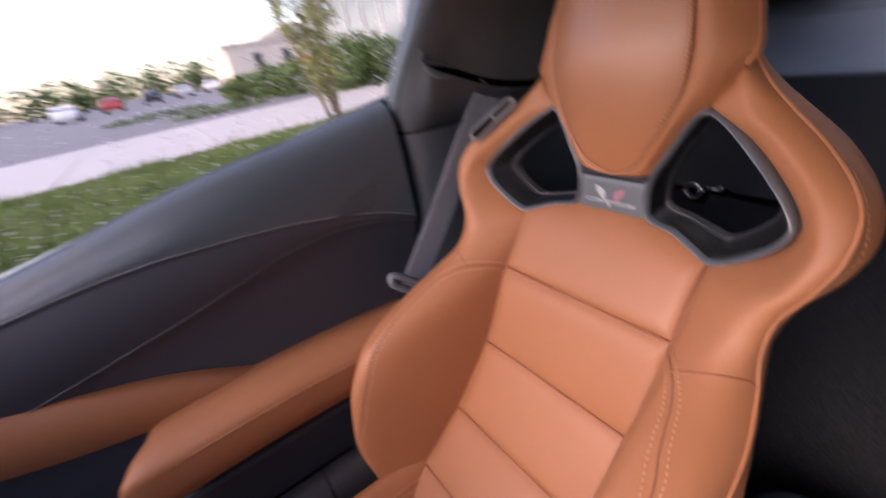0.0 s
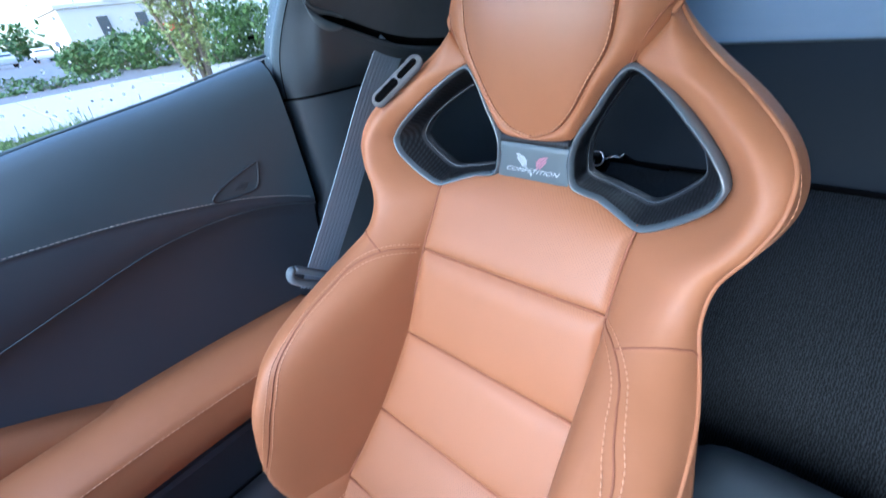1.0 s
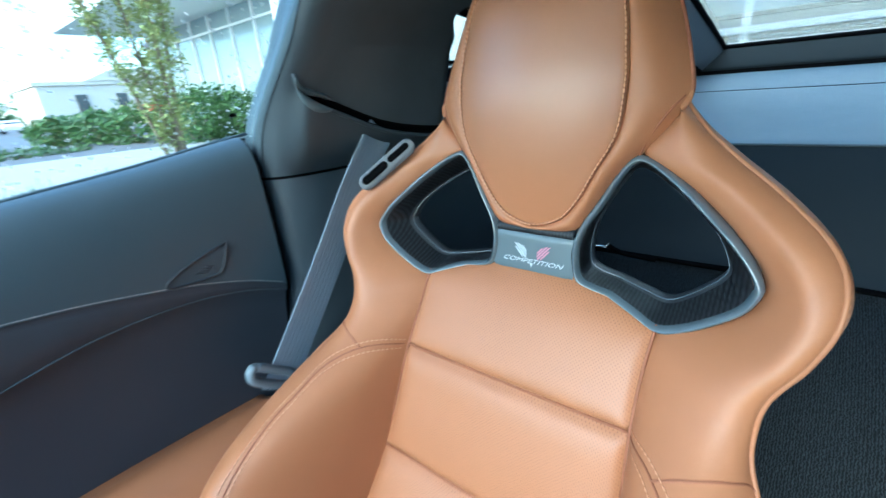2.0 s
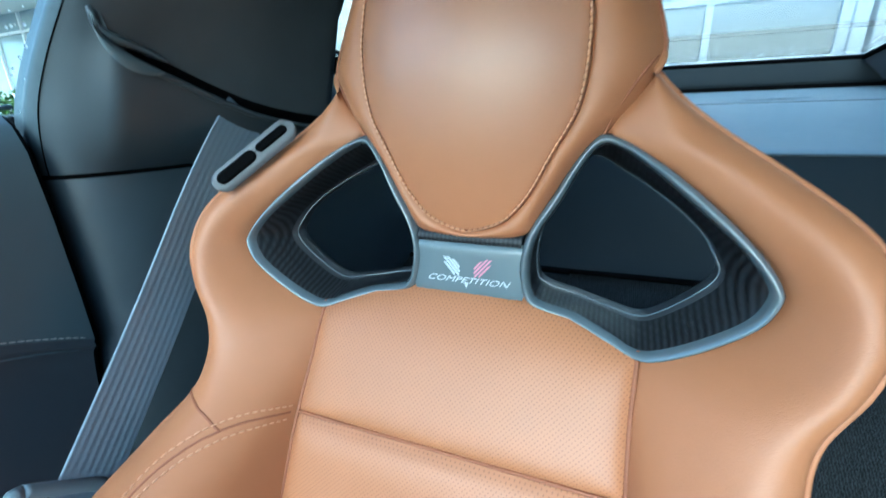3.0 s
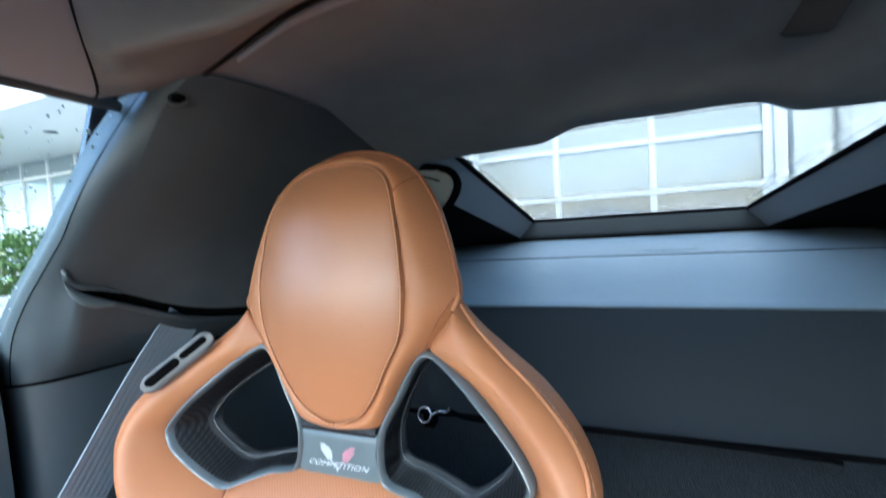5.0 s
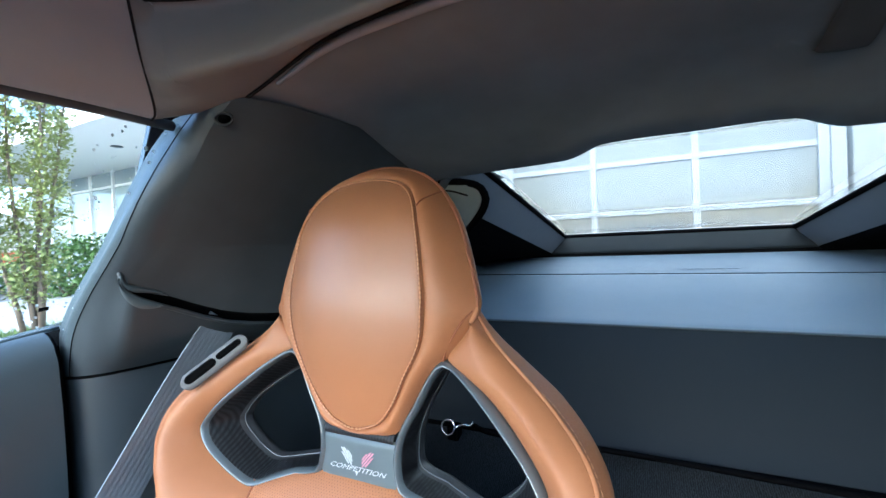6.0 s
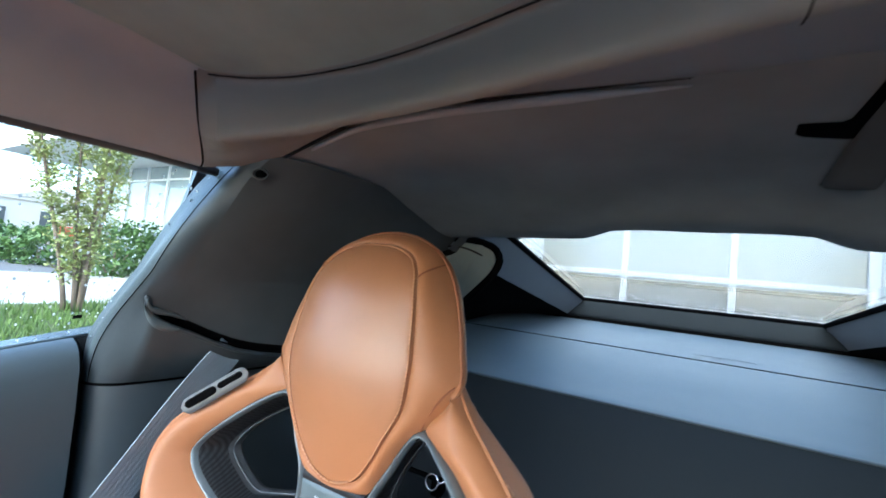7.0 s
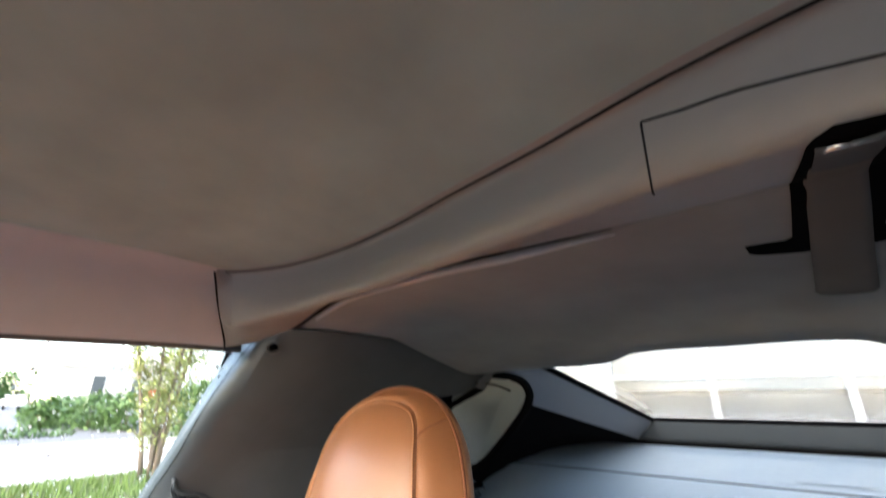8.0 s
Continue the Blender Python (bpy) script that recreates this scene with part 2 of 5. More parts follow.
def part(name, me, parent=None, label=""):
    """Links a mesh whose vertices stand in the world's metres, as a part of parent."""
    ob = new(name, me)
    if parent is not None:
        ob.parent = parent
        if parent.type == 'EMPTY':
            ob.matrix_parent_inverse = Matrix.Translation(parent.location).inverted()
    if label:
        ob["label"] = label
    return ob


def loft(name, rows, mat, wrap=False, caps=False, flip=False):
    """A skin over rows of points of equal number; wrap closes each row; caps fan the first and last row."""
    n, verts, faces = len(rows[0]), [p for r in rows for p in r], []
    for i in range(len(rows) - 1):
        for j in range(n if wrap else n - 1):
            k = (j + 1) % n
            f = (i * n + j, i * n + k, (i + 1) * n + k, (i + 1) * n + j)
            faces.append(f[::-1] if flip else f)
    if caps:
        for i, rev in ((0, not flip), (len(rows) - 1, flip)):
            c = len(verts)
            verts.append(np.mean(np.array(rows[i], float), axis=0))
            for j in range(n if wrap else n - 1):
                f = (i * n + j, i * n + (j + 1) % n, c)
                faces.append(f[::-1] if rev else f)
    return mesh_of(name, verts, faces, mat)


def curve_through(points, count, closed=False):
    """Points evenly along a Catmull-Rom line through the given ones."""
    p = np.array(points, float)
    n = len(p)
    out = []
    for i in range(n if closed else n - 1):
        a, b, c, d = [p[(i + k) % n] if closed else p[min(max(i + k, 0), n - 1)] for k in (-1, 0, 1, 2)]
        for t in np.linspace(0, 1, 14, endpoint=False):
            out.append(0.5 * (2 * b + (c - a) * t + (2 * a - 5 * b + 4 * c - d) * t * t + (3 * b - a - 3 * c + d) * t ** 3))
    out.append(p[0] if closed else p[-1])
    out = np.array(out)
    s = np.concatenate([[0], np.cumsum(np.linalg.norm(np.diff(out, axis=0), axis=1))])
    at = np.linspace(0, s[-1], count + 1)[:-1] if closed else np.linspace(0, s[-1], count)
    return np.stack([np.interp(at, s, out[:, k]) for k in range(p.shape[1])], axis=1)


def table(xs, ys):
    """A smooth function through a short table (cubic Hermite)."""
    xs, ys = np.array(xs, float), np.array(ys, float)
    if xs[0] > xs[-1]:
        xs, ys = xs[::-1], ys[::-1]
    m = np.gradient(ys, xs)

    def at(x):
        x = np.clip(x, xs[0], xs[-1])
        i = np.clip(np.searchsorted(xs, x) - 1, 0, len(xs) - 2)
        h = xs[i + 1] - xs[i]
        t = (x - xs[i]) / h
        return ((2 * t ** 3 - 3 * t * t + 1) * ys[i] + (t ** 3 - 2 * t * t + t) * h * m[i] + (-2 * t ** 3 + 3 * t * t) * ys[i + 1] + (t ** 3 - t * t) * h * m[i + 1])
    return at


def tube_rows(points, r, n=8):
    p = np.array(points, float)
    rows, a = [], None
    for i in range(len(p)):
        d = p[min(i + 1, len(p) - 1)] - p[max(i - 1, 0)]
        d /= np.linalg.norm(d) + 1e-9
        if a is None:
            a = np.cross(d, (0, 0, 1.0) if abs(d[2]) < 0.9 else (1.0, 0, 0))
        a = a - d * float(np.dot(a, d))
        a /= np.linalg.norm(a) + 1e-9
        b = np.cross(d, a)
        rr = r[i] if hasattr(r, "__len__") else r
        rows.append([p[i] + rr * (math.cos(w) * a + math.sin(w) * b) for w in np.linspace(0, 2 * math.pi, n, endpoint=False)])
    return rows


def tube(name, points, r, mat, n=8):
    return loft(name, tube_rows(points, r, n), mat, wrap=True, caps=True)


def joined(name, meshes, mat):
    """Several (verts, faces) pieces in one mesh."""
    verts, faces = [], []
    for v, f in meshes:
        o = len(verts)
        verts.extend(v)
        faces.extend([tuple(i + o for i in q) for q in f])
    return mesh_of(name, verts, faces, mat)


def stitches(name, path, mat, step=0.0062, length=0.0044, r=0.001):
    """A row of thread stitches that lies on the path."""
    p = np.array(path, float)
    s = np.concatenate([[0], np.cumsum(np.linalg.norm(np.diff(p, axis=0), axis=1))])
    at = lambda q: np.array([np.interp(q, s, p[:, k]) for k in range(3)])
    pieces = []
    q = 0.0
    while q + length < s[-1]:
        rows = tube_rows([at(q), at(q + length * 0.5), at(q + length)], [r * 0.5, r, r * 0.5], 5)
        v = [x for row in rows for x in row]
        f = [(i * 5 + j, i * 5 + (j + 1) % 5, (i + 1) * 5 + (j + 1) % 5, (i + 1) * 5 + j) for i in range(2) for j in range(5)]
        pieces.append((v, f))
        q += step
    return joined(name, pieces, mat)


def block(name, lo, hi, mat, bevel=0.004, seg=2):
    """A box between two corners with rounded edges."""
    bm = bmesh.new()
    bmesh.ops.create_cube(bm, size=1)
    for v in bm.verts:
        v.co = Vector([(lo[k] + hi[k]) / 2 + v.co[k] * (hi[k] - lo[k]) for k in range(3)])
    if bevel:
        bmesh.ops.bevel(bm, geom=bm.edges[:], offset=bevel, segments=seg, profile=0.5, affect='EDGES')
    me = bpy.data.meshes.new(name)
    bm.to_mesh(me)
    bm.free()
    me.materials.append(mat)
    return me


def slab(name, outline, thick, mat, bevel=0.0):
    """A flat plate: outline points in the world, thickened along thick."""
    n = len(outline)
    o = np.array(outline, float)
    t = np.array(thick, float)
    verts = list(o) + list(o + t)
    faces = [tuple(range(n))[::-1], tuple(range(n, 2 * n))] + [(i, (i + 1) % n, n + (i + 1) % n, n + i) for i in range(n)]
    return mesh_of(name, verts, faces, mat, smooth=False)


def by_angle(loop, centre, count):
    """The loop's points at even angles round the centre, from straight up, clockwise."""
    l = curve_through(loop, 400, closed=True) - np.array(centre)
    ang = np.arctan2(l[:, 0], l[:, 1])
    o = np.argsort(ang)
    a, rr = ang[o], np.hypot(l[:, 0], l[:, 1])[o]
    w = np.linspace(-math.pi, math.pi, count, endpoint=False)
    r = np.interp(w, np.concatenate([a - 2 * math.pi, a, a + 2 * math.pi]), np.tile(rr, 3))
    return np.stack([centre[0] + r * np.sin(w), centre[1] + r * np.cos(w)], axis=1)


# ---- passenger seat ----
SX = -0.357         # the seat's middle plane
seat = thing("passenger_seat", (SX, -0.1, 0.2), "tan leather sport seat with carbon fibre shoulder openings", "car seat")

ZW = [0.965, 0.945, 0.92, 0.895, 0.87, 0.84, 0.80, 0.77, 0.735, 0.71, 0.69, 0.674, 0.65, 0.61, 0.55, 0.48, 0.42, 0.35, 0.30]
wing_ui = table(ZW, [0.128, 0.136, 0.121, 0.104, 0.145, 0.183, 0.212, 0.195, 0.140, 0.136, 0.136, 0.136, 0.137, 0.139, 0.142, 0.146, 0.15, 0.155, 0.158])
wing_yi = table(ZW, [0.040, 0.024, 0.019, 0.016, 0.006, -0.012, -0.033, -0.033, -0.027, -0.047, -0.062, -0.073, -0.086, -0.104, -0.130, -0.172, -0.218, -0.288, -0.36])
wing_uc = table(ZW, [0.118, 0.1256, 0.1335, 0.147, 0.186, 0.222, 0.2365, 0.2275, 0.205, 0.197, 0.192, 0.191, 0.1925, 0.197, 0.194, 0.1943, 0.195, 0.19, 0.185])
wing_c = table(ZW, [0.0478, 0.0275, 0.0105, 0.0015, -0.0165, -0.046, -0.0705, -0.0825, -0.0935, -0.1065, -0.128, -0.1545, -0.2141, -0.309, -0.3645, -0.386, -0.392, -0.381, -0.3731])
wing_w = table(ZW, [0.115, 0.128, 0.150, 0.1805, 0.2165, 0.2515, 0.2605, 0.2505, 0.2315, 0.2275, 0.2285, 0.2345, 0.246, 0.2525, 0.2555, 0.2605, 0.266, 0.264, 0.2575])
wing_e = table(ZW, [0.0632, 0.0446, 0.0295, 0.0166, -0.0035, -0.0345, -0.0624, -0.0735, -0.0822, -0.0896, -0.0976, -0.111, -0.15, -0.214, -0.2608, -0.2748, -0.2761, -0.2753, -0.2684])


wing_wrap = table(ZW, [0.0, -0.001, -0.003, -0.006, -0.010, -0.010, 0.0, 0.003, -0.002, -0.008, -0.012, -0.014, -0.012, 0.002, 0.012, 0.014, 0.014, 0.012, 0.010])
wing_back = table([0.97, 0.945, 0.90, 0.86, 0.72, 0.68, 0.3], [0.0, 0.25, 0.7, 1.0, 1.0, 0.7, 0.6])


def wing_section(z, side, count=44):
    """The bolster's skin at height z, from the inner seam over the crest to the back."""
    ui, yi, uc, c, w, e = [float(f(z)) for f in (wing_ui, wing_yi, wing_uc, wing_c, wing_w, wing_e)]
    k = float(wing_back(z))
    w, q, f = w - 0.007 * k, float(wing_wrap(z)), min(1.0, max(0.0, (z - 0.67) / 0.05))
    g = min(1.0, max(0.12, (0.965 - z) / 0.10))
    ctl = [(ui - 0.003, yi + 0.014), (ui + 0.001, yi + 0.001), (ui + 0.22 * (uc - ui), yi + (0.40 - 0.13 * f) * (c - yi)), (ui + 0.52 * (uc - ui), yi + (0.76 - 0.15 * f) * (c - yi)), (ui + 0.79 * (uc - ui), yi + (0.95 - 0.07 * f) * (c - yi)), (uc, c),
           (uc + 0.45 * (w - uc), c + 0.13 * (e - c)), (uc + 0.80 * (w - uc), c + 0.46 * (e - c)), (w, e), (w + 0.0045 * k + 0.45 * q, e + 0.016 * g), (w + 0.008 * k + 0.8 * q, e + (0.030 + 0.006 * k) * g), (w + 0.007 * k - 0.006 + q, e + (0.045 + 0.010 * k) * g), (w - 0.05 + q, e + 0.080 * g)]
    p = curve_through(ctl, count)
    return [(SX + side * u, y, z) for u, y in p]


wing_cached = functools.lru_cache(maxsize=None)(wing_section)


def wing_at(z, side, k):
    """A point on the bolster's skin: k runs from 0 at the inner seam to 1 at the back."""
    s = wing_cached(round(float(z), 4), side)
    i = k * (len(s) - 1)
    a, b = s[int(i)], s[min(int(i) + 1, len(s) - 1)]
    f = i - int(i)
    return np.array([a[j] * (1 - f) + b[j] * f for j in range(3)])


def wing_marks(z, side):
    """Where along the skin the crest and the outer edge lie."""
    p = np.array(wing_section(z, side, 500))
    crest = int(np.argmin(p[:, 1]))
    edge = int(np.argmin(np.hypot(np.abs(p[:, 0] - SX) - float(wing_w(z)) + 0.007 * float(wing_back(z)), p[:, 1] - float(wing_e(z)))))
    return crest / (len(p) - 1), edge / (len(p) - 1)


heights = np.concatenate([np.linspace(0.965, 0.70, 54), np.linspace(0.697, 0.62, 34), np.linspace(0.615, 0.30, 36)])
for side in (-1, 1):
    rows = [wing_section(z, side) for z in heights]
    wing = part("side_bolster", loft("side_bolster", rows, M_TAN, flip=side < 0), seat, "tan leather shoulder wing and side bolster")
    zs = np.linspace(0.94, 0.31, 120)
    marks = [wing_marks(z, side) for z in zs]
    kernel = np.ones(25) / 25
    smooth = lambda v: np.convolve(np.pad(v, 12, mode="edge"), kernel, mode="valid")
    crest_k = table(zs, smooth(np.array([m[0] for m in marks])))
    edge_k = table(zs, smooth(np.array([m[1] for m in marks])))
    # the inner seam: leaves the insert below the shoulder, turns over and follows the crest down
    seam_line = curve_through([(0.07, 0.661), (0.16, 0.669), (0.25, 0.673), (0.33, 0.672), (0.385, 0.667), (0.42, 0.660), (0.452 + 0.01 * side, 0.650), (0.50 + 0.025 * side, 0.632), (0.515 + 0.03 * side, 0.60), (0.51 + 0.03 * side, 0.55), (0.495 + 0.03 * side, 0.49), (0.48 + 0.03 * side, 0.42), (0.47 + 0.03 * side, 0.34)], 150)
    # piping near the outer edge and its stitching
    outer_k = lambda z: float(edge_k(z)) - 0.006
    rim_u = lambda z: float(wing_w(z)) - 0.007 * float(wing_back(z))
    on_rim = lambda z, du, dy: np.array([SX + side * (rim_u(z) + du), float(wing_e(z)) + dy, z])
    part("piping", tube("piping", [on_rim(z, 0.0004, -0.0005) for z in zs], 0.0021, M_TAN, 8), wing, "tan leather piping")
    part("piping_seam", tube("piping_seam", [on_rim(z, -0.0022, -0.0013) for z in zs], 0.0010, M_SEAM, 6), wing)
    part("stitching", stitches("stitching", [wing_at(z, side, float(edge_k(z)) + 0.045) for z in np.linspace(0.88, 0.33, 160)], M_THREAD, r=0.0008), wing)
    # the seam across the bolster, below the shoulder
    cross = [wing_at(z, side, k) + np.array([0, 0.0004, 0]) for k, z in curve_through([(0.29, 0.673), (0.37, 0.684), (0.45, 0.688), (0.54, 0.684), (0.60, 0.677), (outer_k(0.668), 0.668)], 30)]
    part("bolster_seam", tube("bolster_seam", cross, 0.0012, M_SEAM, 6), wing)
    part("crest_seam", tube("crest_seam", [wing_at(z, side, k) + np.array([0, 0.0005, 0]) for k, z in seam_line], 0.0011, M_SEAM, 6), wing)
    away = np.gradient(seam_line * np.array([0.35, 1.0]), axis=0)
    away = np.stack([-away[:, 1] / 0.35, away[:, 0]], axis=1) / np.linalg.norm(away, axis=1)[:, None]
    for d in (-0.0045, 0.0045):
        row = [wing_at(z, side, max(0.03, k)) + np.array([0, -0.0003, 0.0003]) for k, z in seam_line + away * d]
        part("stitching", stitches("stitching", row, M_THREAD), wing)

# centre insert: quilted panels with seams between
insert_y = table([0.765, 0.735, 0.70, 0.66, 0.60, 0.53, 0.47, 0.425, 0.36, 0.28], [0.0, -0.029, -0.055, -0.081, -0.108, -0.139, -0.180, -0.216, -0.285, -0.385])
insert_w = table([0.765, 0.70, 0.61, 0.53, 0.42, 0.28], [0.141, 0.137, 0.141, 0.147, 0.155, 0.16])
bands = [(0.658, None), (0.531, 0.658), (0.424, 0.531), (0.345, 0.424), (0.285, 0.345)]
for lo, hi in bands:
    rows, nu, nz = [], 49, 25
    for i in range(nz):
        row = []
        for j in range(nu):
            a = -1 + 2 * j / (nu - 1)
            u = a * float(insert_w(lo if hi is None else (lo + hi) / 2))
            top = 0.767 - 1.45 * u * u if hi is None else hi - 0.002 * (1 - a * a)
            bot = lo - 0.002 * (1 - a * a)
            z = bot + (top - bot) * i / (nz - 1)
            u = a * float(insert_w(z))
            d = min(z - bot, top - z, (1 - abs(a)) * 0.14)
            puff = 0.008 * (1 - math.exp(-d / 0.009)) - 0.003 * math.exp(-d / 0.002)
            row.append((SX + u, float(insert_y(z)) + 0.002 * (1 - a * a) - puff, z))
        rows.append(row)
    part("insert_panel", loft("insert_panel", rows, M_PERF), seat, "perforated tan leather panel")
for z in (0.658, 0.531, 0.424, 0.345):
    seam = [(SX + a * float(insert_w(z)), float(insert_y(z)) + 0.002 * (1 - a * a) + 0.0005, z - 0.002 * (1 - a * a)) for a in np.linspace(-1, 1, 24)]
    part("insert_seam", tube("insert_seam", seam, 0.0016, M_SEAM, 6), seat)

# dark tubes draw the shaded crease between insert and bolsters
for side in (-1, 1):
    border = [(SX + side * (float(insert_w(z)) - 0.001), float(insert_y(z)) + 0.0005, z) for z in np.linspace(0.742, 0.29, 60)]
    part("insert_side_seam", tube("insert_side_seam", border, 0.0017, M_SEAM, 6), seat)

# headrest: raised pad and the sides round it
HC = (0.0, 0.955)
half_out = [(0, 1.111), (0.044, 1.104), (0.077, 1.085), (0.100, 1.054), (0.118, 1.016), (0.131, 0.975), (0.136, 0.945), (0.121, 0.918), (0.103, 0.896), (0.090, 0.882), (0.077, 0.864), (0.060, 0.836), (0.046, 0.815), (0.02, 0.811)]
half_pad = [(0, 1.093), (0.028, 1.091), (0.054, 1.081), (0.070, 1.061), (0.080, 1.028), (0.0865, 0.985), (0.0885, 0.955), (0.0842, 0.915), (0.067, 0.88), (0.052, 0.851), (0.034, 0.829), (0.015, 0.820)]
mirror = lambda h, low: h + ([low] if low else []) + [(-u, z) for u, z in h[:0:-1]]
out_loop = by_angle(mirror(half_out, (0, 0.811)), HC, 160)
pad_loop = by_angle(mirror(half_pad, (0, 0.817)), HC, 160)
pad_mid = table([1.12, 1.097, 1.08, 1.05, 1.0, 0.95, 0.90, 0.85, 0.817, 0.80], [0.076, 0.044, 0.024, 0.000, -0.0175, -0.026, -0.023, -0.013, -0.004, 0.0])
pad_y = lambda u, z: float(pad_mid(z)) + 3.1 * u * u
out_y = table([1.12, 1.09, 1.05, 1.0, 0.945, 0.90, 0.85, 0.81], [0.072, 0.066, 0.060, 0.044, 0.030, 0.018, 0.009, 0.003])


def head_ring(k):
    """k 0: the pad's outline; 1: the headrest's outline."""
    ring = []
    for (u0, z0), (u1, z1) in zip(pad_loop, out_loop):
        u, z = u0 + (u1 - u0) * k, z0 + (z1 - z0) * k
        y0, y1 = pad_y(u0, z0) + 0.001, float(out_y(z1))
        y = y0 + (y1 - y0) * k ** 1.5 - 0.006 * math.sin(math.pi * k)
        ring.append((SX + u, y, z))
    return ring


pad_rows = []
for r in (1.004, 1.0, 0.993, 0.98, 0.96, 0.92, 0.86, 0.78, 0.68, 0.56, 0.42, 0.28, 0.14, 0.03):
    ring = []
    for u, z in pad_loop:
        uu, zz = u * r, HC[1] + (z - HC[1]) * r
        sink = 0.006 if r > 1.002 else 0.0035 * math.exp(-(1 - r) / 0.012)
        ring.append((SX + uu, pad_y(uu, zz) - 0.002 + sink, zz))
    pad_rows.append(ring)
part("headrest_pad", loft("headrest_pad", pad_rows, M_PAD, wrap=True, caps=True), seat, "smooth tan leather headrest pad")
rows = [[(x, y + 0.006, z) for x, y, z in head_ring(0.0)]] + [head_ring(k) for k in (0.02, 0.06, 0.14, 0.26, 0.4, 0.55, 0.7, 0.84, 0.94, 1.0)]
for dy, sc in ((0.005, 0.998), (0.012, 0.985), (0.022, 0.94), (0.032, 0.85), (0.038, 0.6), (0.040, 0.2)):
    rows.append([(SX + u * sc, float(out_y(z)) + dy, HC[1] + (z - HC[1]) * sc) for u, z in out_loop])
part("headrest_side", loft("headrest_side", rows[:-6], M_TAN, wrap=True, flip=True), seat, "tan leather headrest side panels")
part("headrest_back", loft("headrest_back", rows[-7:], M_TAN, wrap=True, caps=True, flip=True), seat, "tan leather headrest back")
pad_path = [(SX + u * 0.985, pad_y(u * 0.985, HC[1] + (z - HC[1]) * 0.985) - 0.0030, HC[1] + (z - HC[1]) * 0.985) for u, z in pad_loop]
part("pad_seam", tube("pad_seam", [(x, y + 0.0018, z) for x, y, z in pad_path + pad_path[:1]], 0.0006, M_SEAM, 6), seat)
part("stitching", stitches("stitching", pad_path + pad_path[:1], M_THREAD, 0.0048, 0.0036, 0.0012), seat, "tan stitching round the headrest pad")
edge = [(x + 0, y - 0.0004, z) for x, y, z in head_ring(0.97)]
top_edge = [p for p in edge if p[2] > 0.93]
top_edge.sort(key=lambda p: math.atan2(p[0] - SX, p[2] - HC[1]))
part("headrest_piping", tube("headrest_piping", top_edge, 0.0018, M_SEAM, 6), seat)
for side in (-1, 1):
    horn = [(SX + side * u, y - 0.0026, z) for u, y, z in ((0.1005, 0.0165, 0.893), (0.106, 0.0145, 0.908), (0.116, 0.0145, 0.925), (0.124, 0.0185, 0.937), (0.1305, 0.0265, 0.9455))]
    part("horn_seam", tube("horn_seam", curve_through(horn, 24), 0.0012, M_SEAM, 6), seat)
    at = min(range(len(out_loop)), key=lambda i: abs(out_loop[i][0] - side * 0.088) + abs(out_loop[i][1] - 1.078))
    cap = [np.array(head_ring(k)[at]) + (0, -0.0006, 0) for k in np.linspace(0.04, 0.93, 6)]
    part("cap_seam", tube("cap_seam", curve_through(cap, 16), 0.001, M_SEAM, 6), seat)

# carbon openings
BC = (0.125, 0.81)
rim_loop = [(0.098, 0.893), (0.114, 0.890), (0.142, 0.873), (0.171, 0.850), (0.195, 0.827), (0.2085, 0.808), (0.2100, 0.797), (0.201, 0.779), (0.176, 0.756), (0.152, 0.740), (0.137, 0.736), (0.118, 0.7415), (0.09, 0.750), (0.066, 0.7555), (0.053, 0.761), (0.0475, 0.775), (0.046, 0.797), (0.052, 0.82), (0.068, 0.848), (0.084, 0.877)]
hole_loop = [(0.094, 0.876), (0.12, 0.863), (0.148, 0.846), (0.172, 0.826), (0.183, 0.808), (0.185, 0.797), (0.176, 0.783), (0.155, 0.762), (0.14, 0.7525), (0.12, 0.7525), (0.09, 0.756), (0.064, 0.762), (0.054, 0.772), (0.0535, 0.80), (0.061, 0.825), (0.078, 0.857)]
rim = by_angle(rim_loop, BC, 140)
hole = by_angle(hole_loop, BC, 140)
bezel_y = lambda u, z: min(-0.107 - 0.317 * u + 0.176 * z, 0.003 + 0.12 * (z - 0.79)) - 0.002
